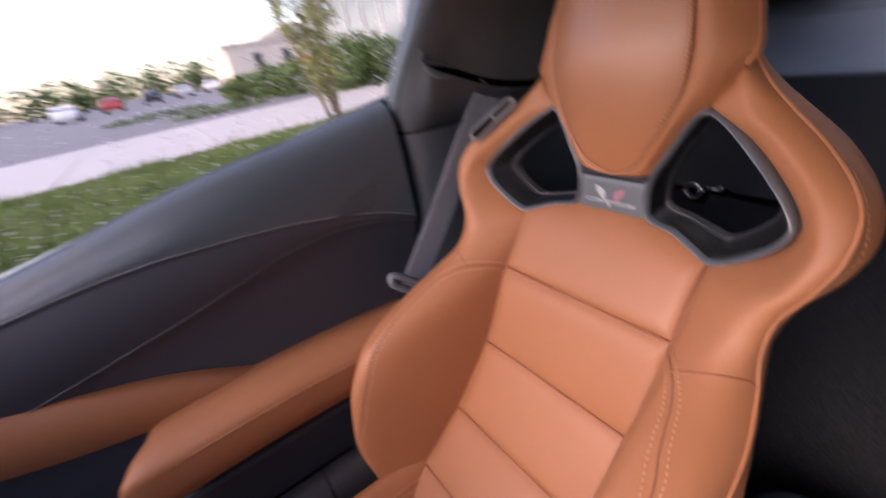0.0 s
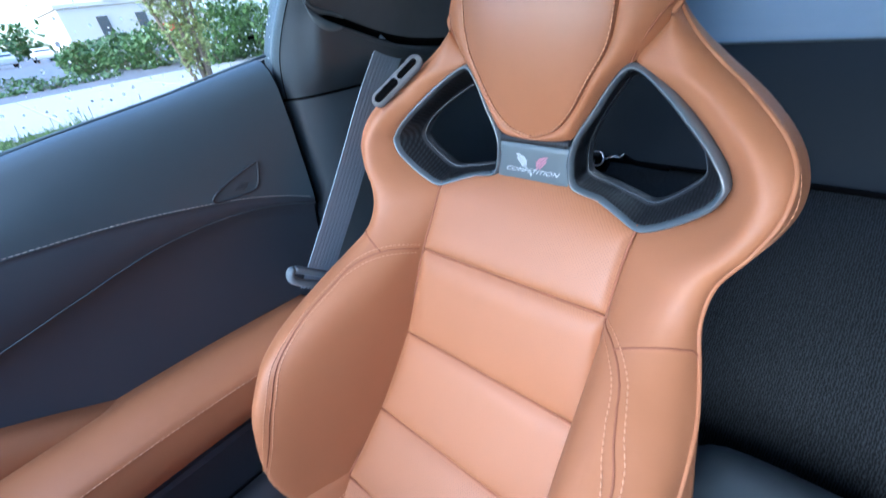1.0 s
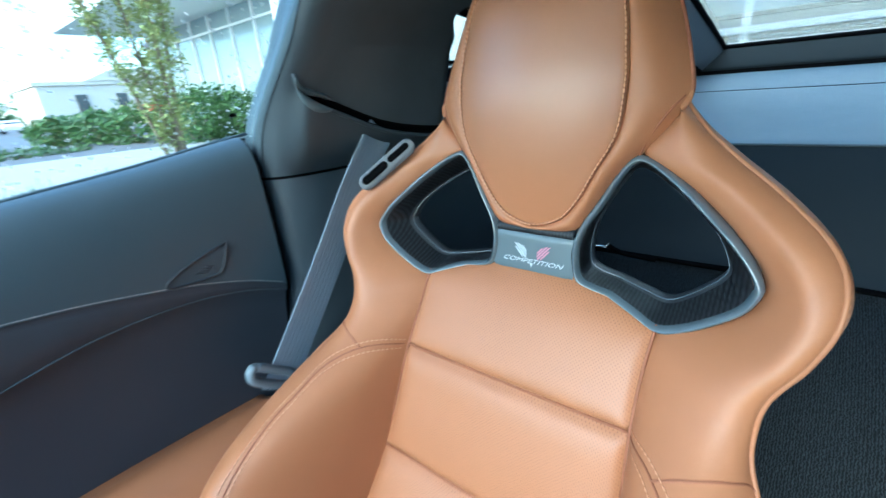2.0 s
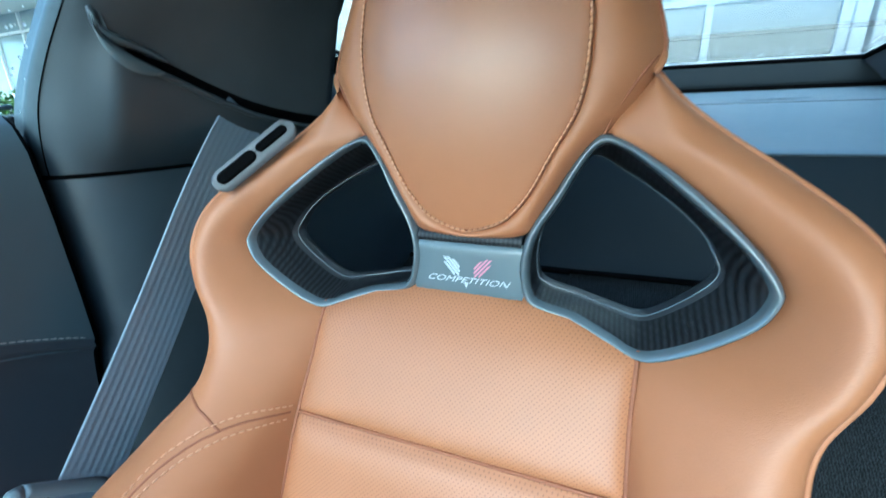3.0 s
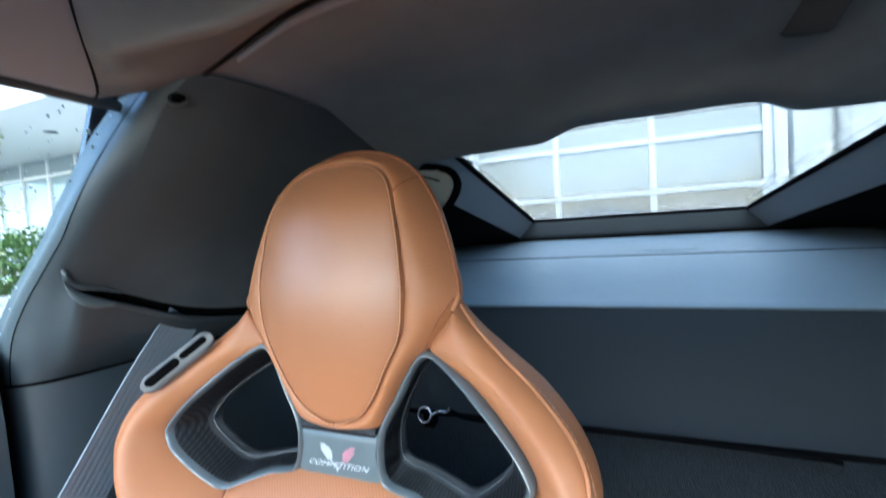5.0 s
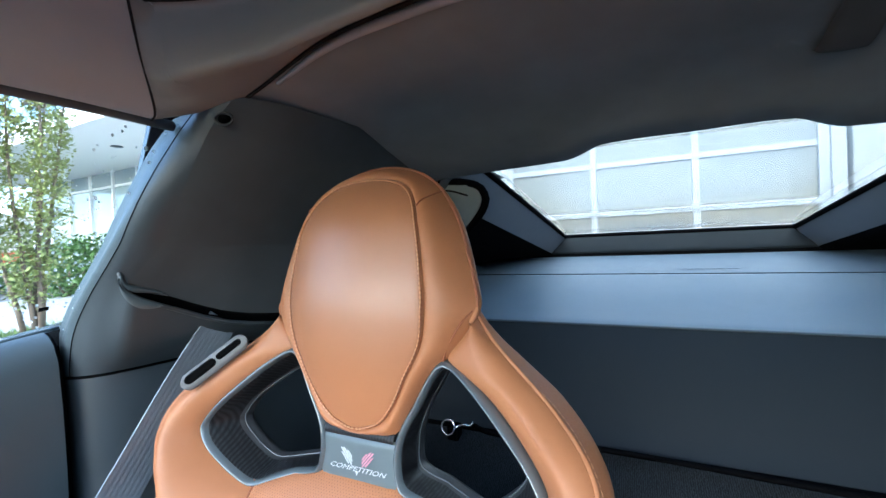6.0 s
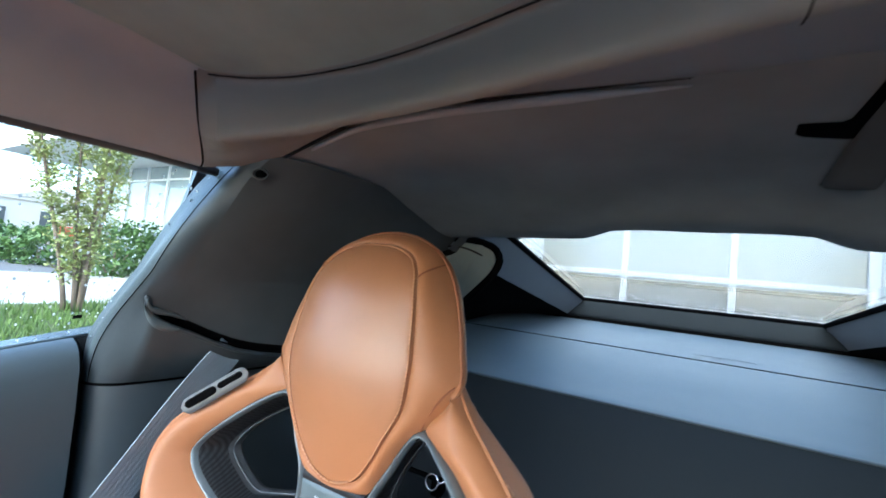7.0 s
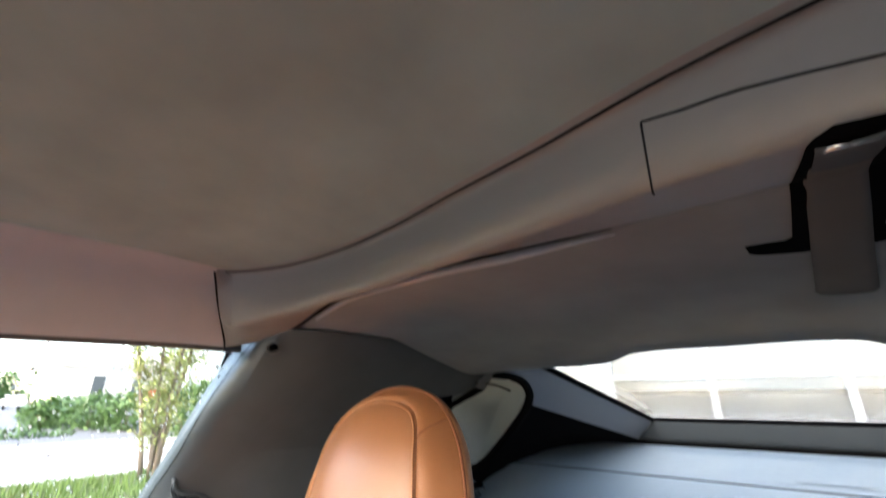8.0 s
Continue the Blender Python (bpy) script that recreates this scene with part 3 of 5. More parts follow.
for side in (-1, 1):
    def ring_of(inward, depth, k=0.0):
        out = []
        for (u0, z0), (u1, z1) in zip(rim, hole):
            d = np.array([BC[0] - u0, BC[1] - z0])
            d = d / np.linalg.norm(d) * inward
            u, z = u0 + d[0], z0 + d[1]
            u, z = u + (u1 - u) * k, z + (z1 - z) * k
            out.append((SX + side * u, bezel_y(u0, z0) + depth, z))
        return out
    lip = [ring_of(-0.001, 0.012), ring_of(-0.001, 0.0), ring_of(0.0, -0.003), ring_of(0.0018, -0.0055), ring_of(0.003, -0.0062), ring_of(0.0042, -0.0055), ring_of(0.006, -0.0015), ring_of(0.007, 0.003)]
    bezel = part("opening_rim", loft("opening_rim", lip, M_RIM, wrap=True, flip=side > 0), seat, "satin grey carbon rim of a shoulder opening")
    wall_rows = [ring_of(0.007, 0.002), ring_of(0.008, 0.006, 0.12), ring_of(0.008, 0.020, 0.45), ring_of(0.008, 0.034, 0.86)]
    part("opening_wall", loft("opening_wall", wall_rows, M_CARBON, wrap=True, flip=side > 0), bezel, "black carbon fibre funnel")
    end_rows = [ring_of(0.008, 0.034, 0.86), ring_of(0.008, 0.0352, 0.875), ring_of(0.006, 0.0385, 0.97), ring_of(0.006, 0.040, 1.0), ring_of(0.006, 0.043, 1.02), ring_of(0.006, 0.050, 1.02), ring_of(0.006, 0.054, 0.98), ring_of(-0.02, 0.056, 0.4)]
    part("edge_line", tube("edge_line", ring_of(0.006, 0.0405, 1.0) + ring_of(0.006, 0.0405, 1.0)[:1], 0.0006, M_RIM, 6), bezel, "fine bright inner edge")
    part("opening_edge", loft("opening_edge", end_rows, M_PLASTIC, wrap=True, flip=side > 0), bezel, "dark plastic inner edge")

# plate between the openings, with its print
plate_w = table([0.756, 0.765, 0.775, 0.785, 0.795, 0.803, 0.808], [0.0505, 0.050, 0.0475, 0.0455, 0.0455, 0.048, 0.051])
rows = []
for z in np.linspace(0.757, 0.807, 14):
    w = float(plate_w(z))
    e = min(z - 0.757, 0.807 - z)
    w = w - 0.008 * math.exp(-(z - 0.757) / 0.0025)
    rows.append([(SX + a * w, -0.0035 + 0.1 * (z - 0.78) + 0.004 * math.exp(-e / 0.0018) + (0.0 if abs(a) < 0.9 else 0.001), z) for a in np.linspace(-1, 1, 21)])
plate = part("emblem_plate", loft("emblem_plate", rows, M_PLATE), seat, "satin grey plate with printed flags and lettering")
part("ribbed_strip", loft("ribbed_strip", [[(SX + a * 0.046, y, z) for a in np.linspace(-1, 1, 17)] for y, z in ((-0.001, 0.806), (-0.002, 0.810), (0.002, 0.816), (0.01, 0.818))], M_CARBON), plate, "carbon fibre strip")
plate_y = lambda z: -0.0045 + 0.1 * (z - 0.78)


def decal(name, outline, mat):
    pts = [(SX + u, plate_y(z), z) for u, z in outline]
    return part(name, slab(name, pts, (0, 0.0006, 0), mat), plate)


# two crossed flags as plain shapes, then the word below them
ax, nx = np.array([0.66, 0.751]), np.array([-0.751, 0.66])
for s, mat in ((-1, M_WHITEPRINT), (1, M_PINKPRINT)):
    for off, q0, q1 in ((-0.0038, 0.004, 0.0195), (-0.0012, 0.001, 0.0235), (0.0014, 0.003, 0.0215), (0.0038, 0.006, 0.0165)):
        foot = np.array([0.0058, 0.7765]) + nx * off
        quad = [foot + ax * q0, foot + ax * q1, foot + ax * (q1 - 0.002) + nx * 0.0016, foot + ax * (q0 + 0.001) + nx * 0.0016]
        decal("flag_shape", [(s * u, z) for u, z in quad], mat)
decal("flag_point", [(-0.0018, 0.7715), (0.0018, 0.7715), (0.0, 0.7665)], M_WHITEPRINT)
word = bpy.data.curves.new("lettering", 'FONT')
word.body, word.size, word.align_x, word.extrude, word.shear, word.space_character = "COMPETITION", 0.0074, 'CENTER', 0.0003, 0.42, 1.02
probe = bpy.data.objects.new("lettering", word)
me = bpy.data.meshes.new_from_object(probe)
bpy.data.objects.remove(probe)
me.transform(Matrix.Translation((SX, plate_y(0.7725) - 0.0006, 0.7715)) @ Matrix.Rotation(radians(84), 4, 'X') @ Matrix.Diagonal((1.48, 1, 1, 1)))
me.materials.clear()
me.materials.append(M_WHITEPRINT)
part("lettering", me, plate, "pale printed lettering")

# hard shell behind, with the same two openings left free
shell_rows = []
for z in np.linspace(0.30, 0.735, 24):
    w, y = float(wing_w(z)) - 0.03, float(insert_y(z)) + 0.085
    shell_rows.append([(SX + a * w, y - 0.05 * abs(a) ** 4, z) for a in np.linspace(-1, 1, 21)])
part("back_shell", loft("back_shell", shell_rows, M_PLASTIC, flip=True), seat, "black plastic seat back shell")

# cushion
rows = []
for y in np.linspace(-0.20, -0.82, 30):
    row = []
    front = max(0.0, (-0.72 - y) / 0.10)
    for u in np.linspace(-0.205, 0.205, 53):
        b = min(1.0, max(0.0, (abs(u) - 0.11) / 0.06))
        b = b * b * (3 - 2 * b)
        drop = max(0.0, (abs(u) - 0.170) / 0.035)
        groove = 0.006 * math.exp(-((abs(u) - 0.115) / 0.004) ** 2)
        row.append((SX + u, y, 0.292 + 0.065 * b - 0.05 * drop ** 2 - 0.06 * front ** 2 + 0.03 * max(0, -0.4 - y) - groove))
    rows.append(row)
cushion = part("cushion", loft("cushion", rows, M_TAN, flip=False), seat, "tan leather seat cushion with raised sides")
for side in (-1, 1):
    for du in (0.0, 0.006):
        path = [(SX + side * (0.14 + du), y, 0.292 + 0.065 * (lambda b: b * b * (3 - 2 * b))((0.03 + du) / 0.06) + 0.03 * max(0, -0.4 - y) + 0.0015) for y in np.linspace(-0.26, -0.7, 60)]
        part("stitching", stitches("stitching", path, M_THREAD), cushion)
    part("seat_side", block("seat_side", (SX + side * 0.20 - 0.02, -0.80, 0.19), (SX + side * 0.20 + 0.02, -0.12, 0.30), M_PLASTIC, 0.01), seat, "black plastic seat side cover")

# belt guide on the shoulder next to the door
g0, g1 = np.array([SX - 0.2215, -0.046, 0.858]), np.array([SX - 0.173, -0.004, 0.904])
along = (g1 - g0) / np.linalg.norm(g1 - g0)
out = np.cross(along, (0.0, 1.0, 0.25))
out = -out / np.linalg.norm(out) if out[0] > 0 else out / np.linalg.norm(out)
guide_len = np.linalg.norm(g1 - g0)
g0 = g0 - out * 0.0045
facing = np.cross(along, out)
facing = facing if facing[1] > 0 else -facing


def capsule(q0, q1, h0, h1, lift, count=20):
    """Rows across a round-ended strip on the guide, lift metres towards the cabin."""
    rows = []
    for k in range(count + 1):
        w = math.pi * k / count
        q = (q0 + q1) / 2 - (q1 - q0) / 2 * math.cos(w)
        e = min(q - q0, q1 - q) / ((h1 - h0) / 2)
        half = (h1 - h0) / 2 * math.sqrt(max(0.0, 1 - (1 - min(1.0, e)) ** 2)) + 0.0001
        m = (h0 + h1) / 2
        rows.append([g0 + along * q + out * (m + half * s) - facing * lift * (1 if abs(s) < 0.9 else 0.55) for s in (-1, -0.85, -0.4, 0, 0.4, 0.85, 1)])
    return rows


guide = part("belt_guide", loft("belt_guide", capsule(-0.006, guide_len + 0.006, -0.0085, 0.0130, 0.005), M_GREYPL), seat, "grey plastic seat belt guide")
part("guide_slot", loft("guide_slot", capsule(0.000, guide_len * 0.53, -0.0020, 0.0100, 0.0062), M_BLACK), guide, "black slot of the guide")
part("guide_slot", loft("guide_slot", capsule(guide_len * 0.56, guide_len * 0.99, 0.0, 0.0090, 0.0062), M_BLACK), guide, "black slot of the guide")

# ---- seat belt ----
belt = thing("seat_belt", (-0.66, -0.1, 0.6), "grey woven seat belt hanging beside the seat", "seat belt")
top, low = np.array([-0.634, 0.026, 0.905]), np.array([-0.636, -0.188, 0.615])
rows = []
wide = np.array([-0.02, 0.785, -0.62])
wide /= np.linalg.norm(wide)
for t in np.linspace(-0.045, 1.05, 30):
    c = top + (low - top) * t + np.array([0.006 * math.sin(t * 3.1) + 0.022 * max(0.0, 1 - (t + 0.1) / 0.45) ** 2, 0, 0])
    rows.append([c + wide * w + np.array([0.0012 * s, 0, 0]) for w, s in [(-0.026, 0)] + [(q, 1.0 + 0.14 * math.cos(q * 2 * math.pi / 0.0064)) for q in np.linspace(-0.025, 0.025, 49)] + [(0.026, 0), (0.025, -1), (0, -1), (-0.025, -1)]])
part("webbing", loft("webbing", rows, M_BELT, wrap=True, caps=True), belt, "grey woven webbing")
tongue = [low + np.array([0.002, -0.012, 0.010]) + wide * a + np.array([0.0, 0.004, 0.010]) * b for a, b in ((-0.030, 0.9), (-0.036, 0.2), (-0.030, -0.7), (0.0, -0.9), (0.028, -0.7), (0.032, 0.1), (0.026, 0.8), (0.0, 0.9))]
part("buckle_loop", tube("buckle_loop", list(curve_through(tongue, 40, closed=True)) + [tongue[0]], 0.0062, M_COVER, 8), belt, "grey plastic belt stop")


# ---- door on the passenger side ----
door = thing("car_door", (-0.74, -0.5, 0.2), "closed car door with dark trim and tan armrest", "car door")
sill_z = table([-1.25, -1.0, -0.69, -0.43, -0.249, -0.118, -0.09], [0.735, 0.775, 0.829, 0.884, 0.906, 0.925, 0.928])
stitch_z = table([-1.25, -0.8, -0.523, -0.48, -0.321, -0.157, -0.10], [0.72, 0.775, 0.794, 0.791, 0.773, 0.728, 0.70])
crease_z = table([-1.25, -0.8, -0.588, -0.527, -0.452, -0.335, -0.164, -0.10], [0.60, 0.655, 0.691, 0.702, 0.719, 0.741, 0.722, 0.695])


def door_section(y):
    zs, zt, zc = float(sill_z(y)), float(stitch_z(y)), float(crease_z(y))
    zc = min(zc, zt - 0.003)
    mid = (zs - 0.012, zt)
    pts = [(-0.790, zs - 0.006), (-0.755, zs - 0.001), (-0.742, zs), (-0.730, zs - 0.004), (-0.718, zs - 0.014), (-0.708, zs - 0.035), (-0.702, mid[0] * 0.6 + mid[1] * 0.4), (-0.699, mid[0] * 0.25 + mid[1] * 0.75),
           (-0.699, zt + 0.004), (-0.702, zt + 0.0005), (-0.700, zt - 0.004), (-0.702, zt * 0.5 + zc * 0.5 - 0.002), (-0.7045, zc - 0.001), (-0.709, zc - 0.006), (-0.716, zc - 0.03), (-0.722, zc * 0.5 + 0.29), (-0.722, 0.56), (-0.722, 0.45), (-0.712, 0.36), (-0.69, 0.30), (-0.69, 0.20)]
    return [(x, y, z) for x, z in pts]


door_rows = [door_section(y) for y in np.linspace(-0.118, -1.25, 70)]
part("door_panel", loft("door_panel", [r[:9] for r in door_rows], M_VINYL, flip=True), door, "dark blue-grey vinyl upper door panel")
part("lower_panel", loft("lower_panel", [r[8:] for r in door_rows], M_LOWDOOR, flip=True), door, "black vinyl lower door panel")
part("door_edge", loft("door_edge", [door_section(-0.118), [(x - 0.006, -0.112, z - 0.003) for x, y, z in door_section(-0.118)], [(x - 0.05, -0.108, z - 0.01) for x, y, z in door_section(-0.118)]], M_BLACK), door, "black rubber door edge")
thread = [(-0.6985, y, float(stitch_z(y)) + 0.006) for y in np.linspace(-0.125, -1.2, 200)]
part("stitching", stitches("stitching", thread, M_GREYTHREAD, 0.0056, 0.0045, 0.0008), door, "grey stitching along the door")
# thin tube of lighter vinyl, added to draw the light caught by the crease
part("crease_highlight", tube("crease_highlight", [(-0.7042, y, min(float(crease_z(y)), float(stitch_z(y)) - 0.003) - 0.001) for y in np.linspace(-0.13, -1.2, 120)], 0.0009, M_VINYL, 6), door, "thin lighter line for the highlight on the door crease")
part("sill_seal", tube("sill_seal", [(-0.750, y, float(sill_z(y)) + 0.0005) for y in np.linspace(-0.10, -1.25, 40)], 0.0022, M_SLOTLIP, 8), door, "grey rubber window seal")
# outer skin of the door
part("outer_skin", slab("outer_skin", [(-0.79, -0.02, 0.18), (-0.79, -1.3, 0.18), (-0.79, -1.3, 0.72), (-0.79, -0.69, 0.82), (-0.79, -0.25, 0.895), (-0.79, -0.02, 0.93)], (-0.05, 0, 0), M_CARS[0]), door, "black painted door skin")
# armrest
arm_rows = []
for y in np.linspace(-0.19, -0.640, 44):
    f = max(0.0, (-0.615 - y) / 0.025)
    k = max(0.0, (y + 0.25) / 0.06)
    top = 0.562 + 0.012 * math.sin(max(0, -0.2 - y) * 6) - 0.006 * f * f
    inn = -0.612 - 0.01 * k - 0.004 * f * f
    skew = 0.95 * max(0.0, (-0.19 - y) / 0.45) ** 4
    prof = [(-0.725, top - 0.015), (-0.70, top - 0.008), (-0.685, top + 0.001), (-0.665, top + 0.003), (-0.64, top - 0.004), (inn - 0.006, top - 0.018), (inn, top - 0.030), (inn - 0.001, top - 0.034), (inn - 0.0005, top - 0.038), (inn - 0.002, top - 0.07), (inn - 0.010, top - 0.098), (inn - 0.03, top - 0.112), (-0.725, top - 0.118)]
    arm_rows.append([(x, y - skew * max(0.0, x + 0.67), z) for x, z in prof])
arm = part("armrest", loft("armrest", arm_rows, M_TAN, caps=True, flip=True), door, "padded tan leather armrest")
part("stitching", stitches("stitching", [(-0.6118 - 0.01 * max(0.0, (y + 0.25) / 0.06), y, 0.562 + 0.012 * math.sin(max(0, -0.2 - y) * 6) - 0.0275) for y in np.linspace(-0.24, -0.60, 94)], M_THREAD), arm)
pull_top = table([-1.15, -0.90, -0.76, -0.64, -0.58, -0.53, -0.479, -0.44], [0.80, 0.725, 0.677, 0.634, 0.612, 0.588, 0.561, 0.545])
pull_low = table([-1.15, -0.90, -0.805, -0.734, -0.65, -0.44], [0.675, 0.612, 0.587, 0.567, 0.549, 0.535])
pull_rows = []
for y in np.linspace(-0.44, -1.15, 34):
    zt, zb = float(pull_top(y)), float(pull_low(y))
    pull_rows.append([(-0.735, y, zt), (-0.712, y, zt - 0.001), (-0.700, y, zt - 0.006), (-0.694, y, zt * 0.6 + zb * 0.4), (-0.697, y, zb + 0.006), (-0.705, y, zb), (-0.735, y, zb)])
part("pull_strip", loft("pull_strip", pull_rows, M_TAN, flip=True), door, "tan leather strip behind the armrest")
part("door_pocket", block("door_pocket", (-0.725, -0.75, 0.30), (-0.672, -0.16, 0.42), M_PLASTIC, 0.012), door, "dark plastic map pocket")
# embossed airbag mark
tri = [(-0.6985, -0.192, 0.801), (-0.6985, -0.235, 0.789), (-0.6985, -0.262, 0.776), (-0.6985, -0.264, 0.769), (-0.6985, -0.255, 0.766), (-0.6985, -0.212, 0.764), (-0.6985, -0.199, 0.771), (-0.6985, -0.190, 0.795)]
tag_ring = curve_through(tri, 60, closed=True)
part("airbag_mark", tube("airbag_mark", [np.array(p) + (0.001, 0, 0) for p in list(tag_ring) + [tag_ring[0]]], 0.0017, M_PLASTIC, 8), door, "embossed airbag mark")
for k in range(4):
    part("mark_bar", tube("mark_bar", [(-0.6982, -0.232 + 0.003 * k, 0.7745 + 0.0022 * k), (-0.6982, -0.219 + 0.003 * k, 0.7705 + 0.0022 * k)], 0.0007, M_PLASTIC, 5), door)
# door window
glass_rows = []
for y0, yt in zip(np.linspace(-0.085, -1.25, 24), np.linspace(-0.05, -0.95, 24)):
    z0 = float(sill_z(y0)) - 0.01
    glass_rows.append([(-0.757 + (0.757 - 0.552) * k + 0.030 * math.sin(math.pi * k) * -1, y0 + (yt - y0) * k, z0 + (1.172 - z0) * k) for k in np.linspace(0, 1, 9)])
pane = part("window_pane", loft("window_pane", glass_rows, M_GLASS), door, "rain-spotted side window glass")
pane.visible_shadow = False
part("glass_mark", joined("glass_mark", [([(-0.742, -0.112, 0.952), (-0.742, -0.122, 0.951), (-0.740, -0.122, 0.956), (-0.740, -0.112, 0.957)], [(0, 1, 2, 3)])], M_BLACK), door, "small black glass stamp")

# rain drops on the glass
rng = random.Random(4)
drops = []
for _ in range(900):
    i, k = rng.uniform(0, 14), rng.uniform(0.02, 0.98)
    a, b = glass_rows[int(i)], glass_rows[int(i) + 1]
    f, j = i - int(i), k * 8
    p = [(a[int(j)][c] * (1 - f) + b[int(j)][c] * f) * (1 - j + int(j)) + (a[int(j) + 1][c] * (1 - f) + b[int(j) + 1][c] * f) * (j - int(j)) for c in range(3)]
    r = rng.uniform(0.0005, 0.0017) * (1.5 if rng.random() < 0.1 else 1)
    v, fc = [], []
    for t in range(3):
        for w in range(7):
            ang = 2 * math.pi * w / 7
            rr = r * math.cos(t * 0.75)
            v.append((p[0] - 0.0012 - r * 0.8 * math.sin(t * 0.75), p[1] + rr * math.cos(ang), p[2] + rr * 1.2 * math.sin(ang)))
    for t in range(2):
        for w in range(7):
            fc.append((t * 7 + w, t * 7 + (w + 1) % 7, (t + 1) * 7 + (w + 1) % 7, (t + 1) * 7 + w))
    fc.append(tuple(range(14, 21)))
    drops.append((v, fc))
# near-white base colour stands in for sky light refracted by the drops
M_DROP = material("sky_white_water", (0.85, 0.88, 0.9), 0.08, vary=0.05, bump=0, spec=1.0)
spots = new("rain_drops", joined("rain_drops", drops, M_DROP))
tagged(spots, "small rain drops on the outside of the window", "water drops", kind="stuff")

# ---- sill between seat and door ----
sill = thing("door_sill", (-0.63, -0.6, 0.19), "dark plastic door sill rail beside the seat", "door sill")
for y0, y1 in ((-0.16, -0.452), (-0.455, -1.05)):
    rail = [[(-0.63 + 0.040 * math.cos(w) * (1.25 if math.cos(w) < 0 else 1), y, 0.262 + 0.070 * math.sin(w)) for w in np.linspace(-1.2, 4.34, 26)] for y in np.linspace(y0, y1, 12)]
    part("sill_rail", loft("sill_rail", rail, M_PLASTIC, flip=True), sill, "smooth dark plastic rail")
part("sill_foot", block("sill_foot", (-0.68, -1.05, 0.19), (-0.60, -0.16, 0.24), M_PLASTIC, 0.006), sill)

# ---- quarter trim behind the door ----
quarter = thing("quarter_trim", (-0.6, 0.1, 0.3), "dark pillar and quarter trim behind the door", "car trim")
post_x = table([0.30, 0.70, 0.84, 0.89, 0.925, 0.963, 1.003, 1.047, 1.092, 1.14, 1.165, 1.19], [-0.745, -0.745, -0.746, -0.743, -0.730, -0.702, -0.664, -0.622, -0.580, -0.542, -0.523, -0.50])
post_y = table([0.30, 0.70, 0.87, 0.923, 1.0, 1.1, 1.165, 1.19], [-0.095, -0.098, -0.098, -0.098, -0.092, -0.078, -0.058, -0.05])


PICK = list(range(0, 30)) + list(range(32, 120, 5)) + [119]


def post_row(z, grow=0.0):
    x, y = float(post_x(z)), float(post_y(z))
    spread = 0.035 * min(1.0, max(0.0, (z - 1.03) / 0.12))
    pts = [(x - 0.055 - spread, y + 0.014), (x - 0.03 - spread, y + 0.01), (x - 0.004 - spread * 0.5, y - 0.002), (x + 0.010, y - 0.008), (x + 0.028, y - 0.005), (x + 0.045 + grow * 0.6, y + 0.006), (x + 0.058 + grow, y + 0.028), (x + 0.067 + grow, y + 0.065), (x + 0.080 + grow, y + 0.16), (x + 0.095, y + 0.30), (x + 0.11, y + 0.5), (x + 0.12, y + 0.75)]
    return [(px, py, z) for px, py in curve_through(pts, 120)[PICK]]


fx, fy = float(post_x(0.995)), float(post_y(0.995))
slot_ctl = [(fx - 0.055, fy + 0.014, 0.997), (fx - 0.03, fy + 0.01, 0.997), (fx - 0.004, fy - 0.004, 0.997), (fx + 0.010, fy - 0.008, 0.997), (fx + 0.030, fy - 0.008, 0.997), (-0.634, -0.091, 0.994), (-0.626, -0.076, 0.968), (-0.620, -0.030, 0.945), (-0.604, 0.045, 0.914), (-0.592, 0.16, 0.897), (-0.588, 0.35, 0.89), (-0.58, 0.60, 0.89)]
slot_line = curve_through(slot_ctl, 120)[PICK]
for j, p in enumerate(post_row(0.997)[:17]):
    k = min(1.0, max(0.0, (j - 13) / 4))
    slot_line[j] = np.array(p) * (1 - k) + slot_line[j] * k
STRIP, PANEL = 12, 19
PANEL_END = table([0.88, 0.95, 1.0, 1.03, 1.07, 1.09, 1.12, 1.19], [0.185, 0.178, 0.146, 0.136, 0.132, 0.24, 0.50, 0.70])


def panel_row(row):
    """The suede panel's part of a row, ended before the quarter window."""
    r = np.array(row[PANEL - 1:])
    end = min(float(PANEL_END(r[0][2])), r[-1][1])
    ys = np.linspace(r[0][1], end, 22)
    out = [np.array([np.interp(y, r[:, 1], r[:, k]) for k in (0, 1, 2)]) for y in ys]
    return out + [out[-1] + np.array([-0.006, 0.004, 0]), out[-1] + np.array([-0.030, 0.004, 0])]


upper = [[(p[0] - 0.009 * min(1, max(0, (j - 15) / 8)), p[1] + 0.003 * min(1, max(0, (j - 15) / 8)), p[2] + 0.014 * min(1, max(0, (j - 15) / 8))) for j, p in enumerate(slot_line)]] + [post_row(z) for z in np.linspace(1.02, 1.185, 22)]
part("window_strip", loft("window_strip", [r[:STRIP + 1] for r in upper], M_STRIP), quarter, "grey vinyl strip along the window")
part("front_curve", loft("front_curve", [r[STRIP:PANEL] for r in upper], M_PILLAR), quarter, "rounded dark vinyl pillar edge")
part("upper_panel", loft("upper_panel", [panel_row(r) for r in upper], M_SUEDE), quarter, "dark suede panel behind the seat")
part("strip_gap", tube("strip_gap", [np.array(r[STRIP]) + (0.0, -0.0002, 0) for r in upper], 0.0006, M_BLACK, 6), quarter)
mid_rows = []
base_row = post_row(0.868)
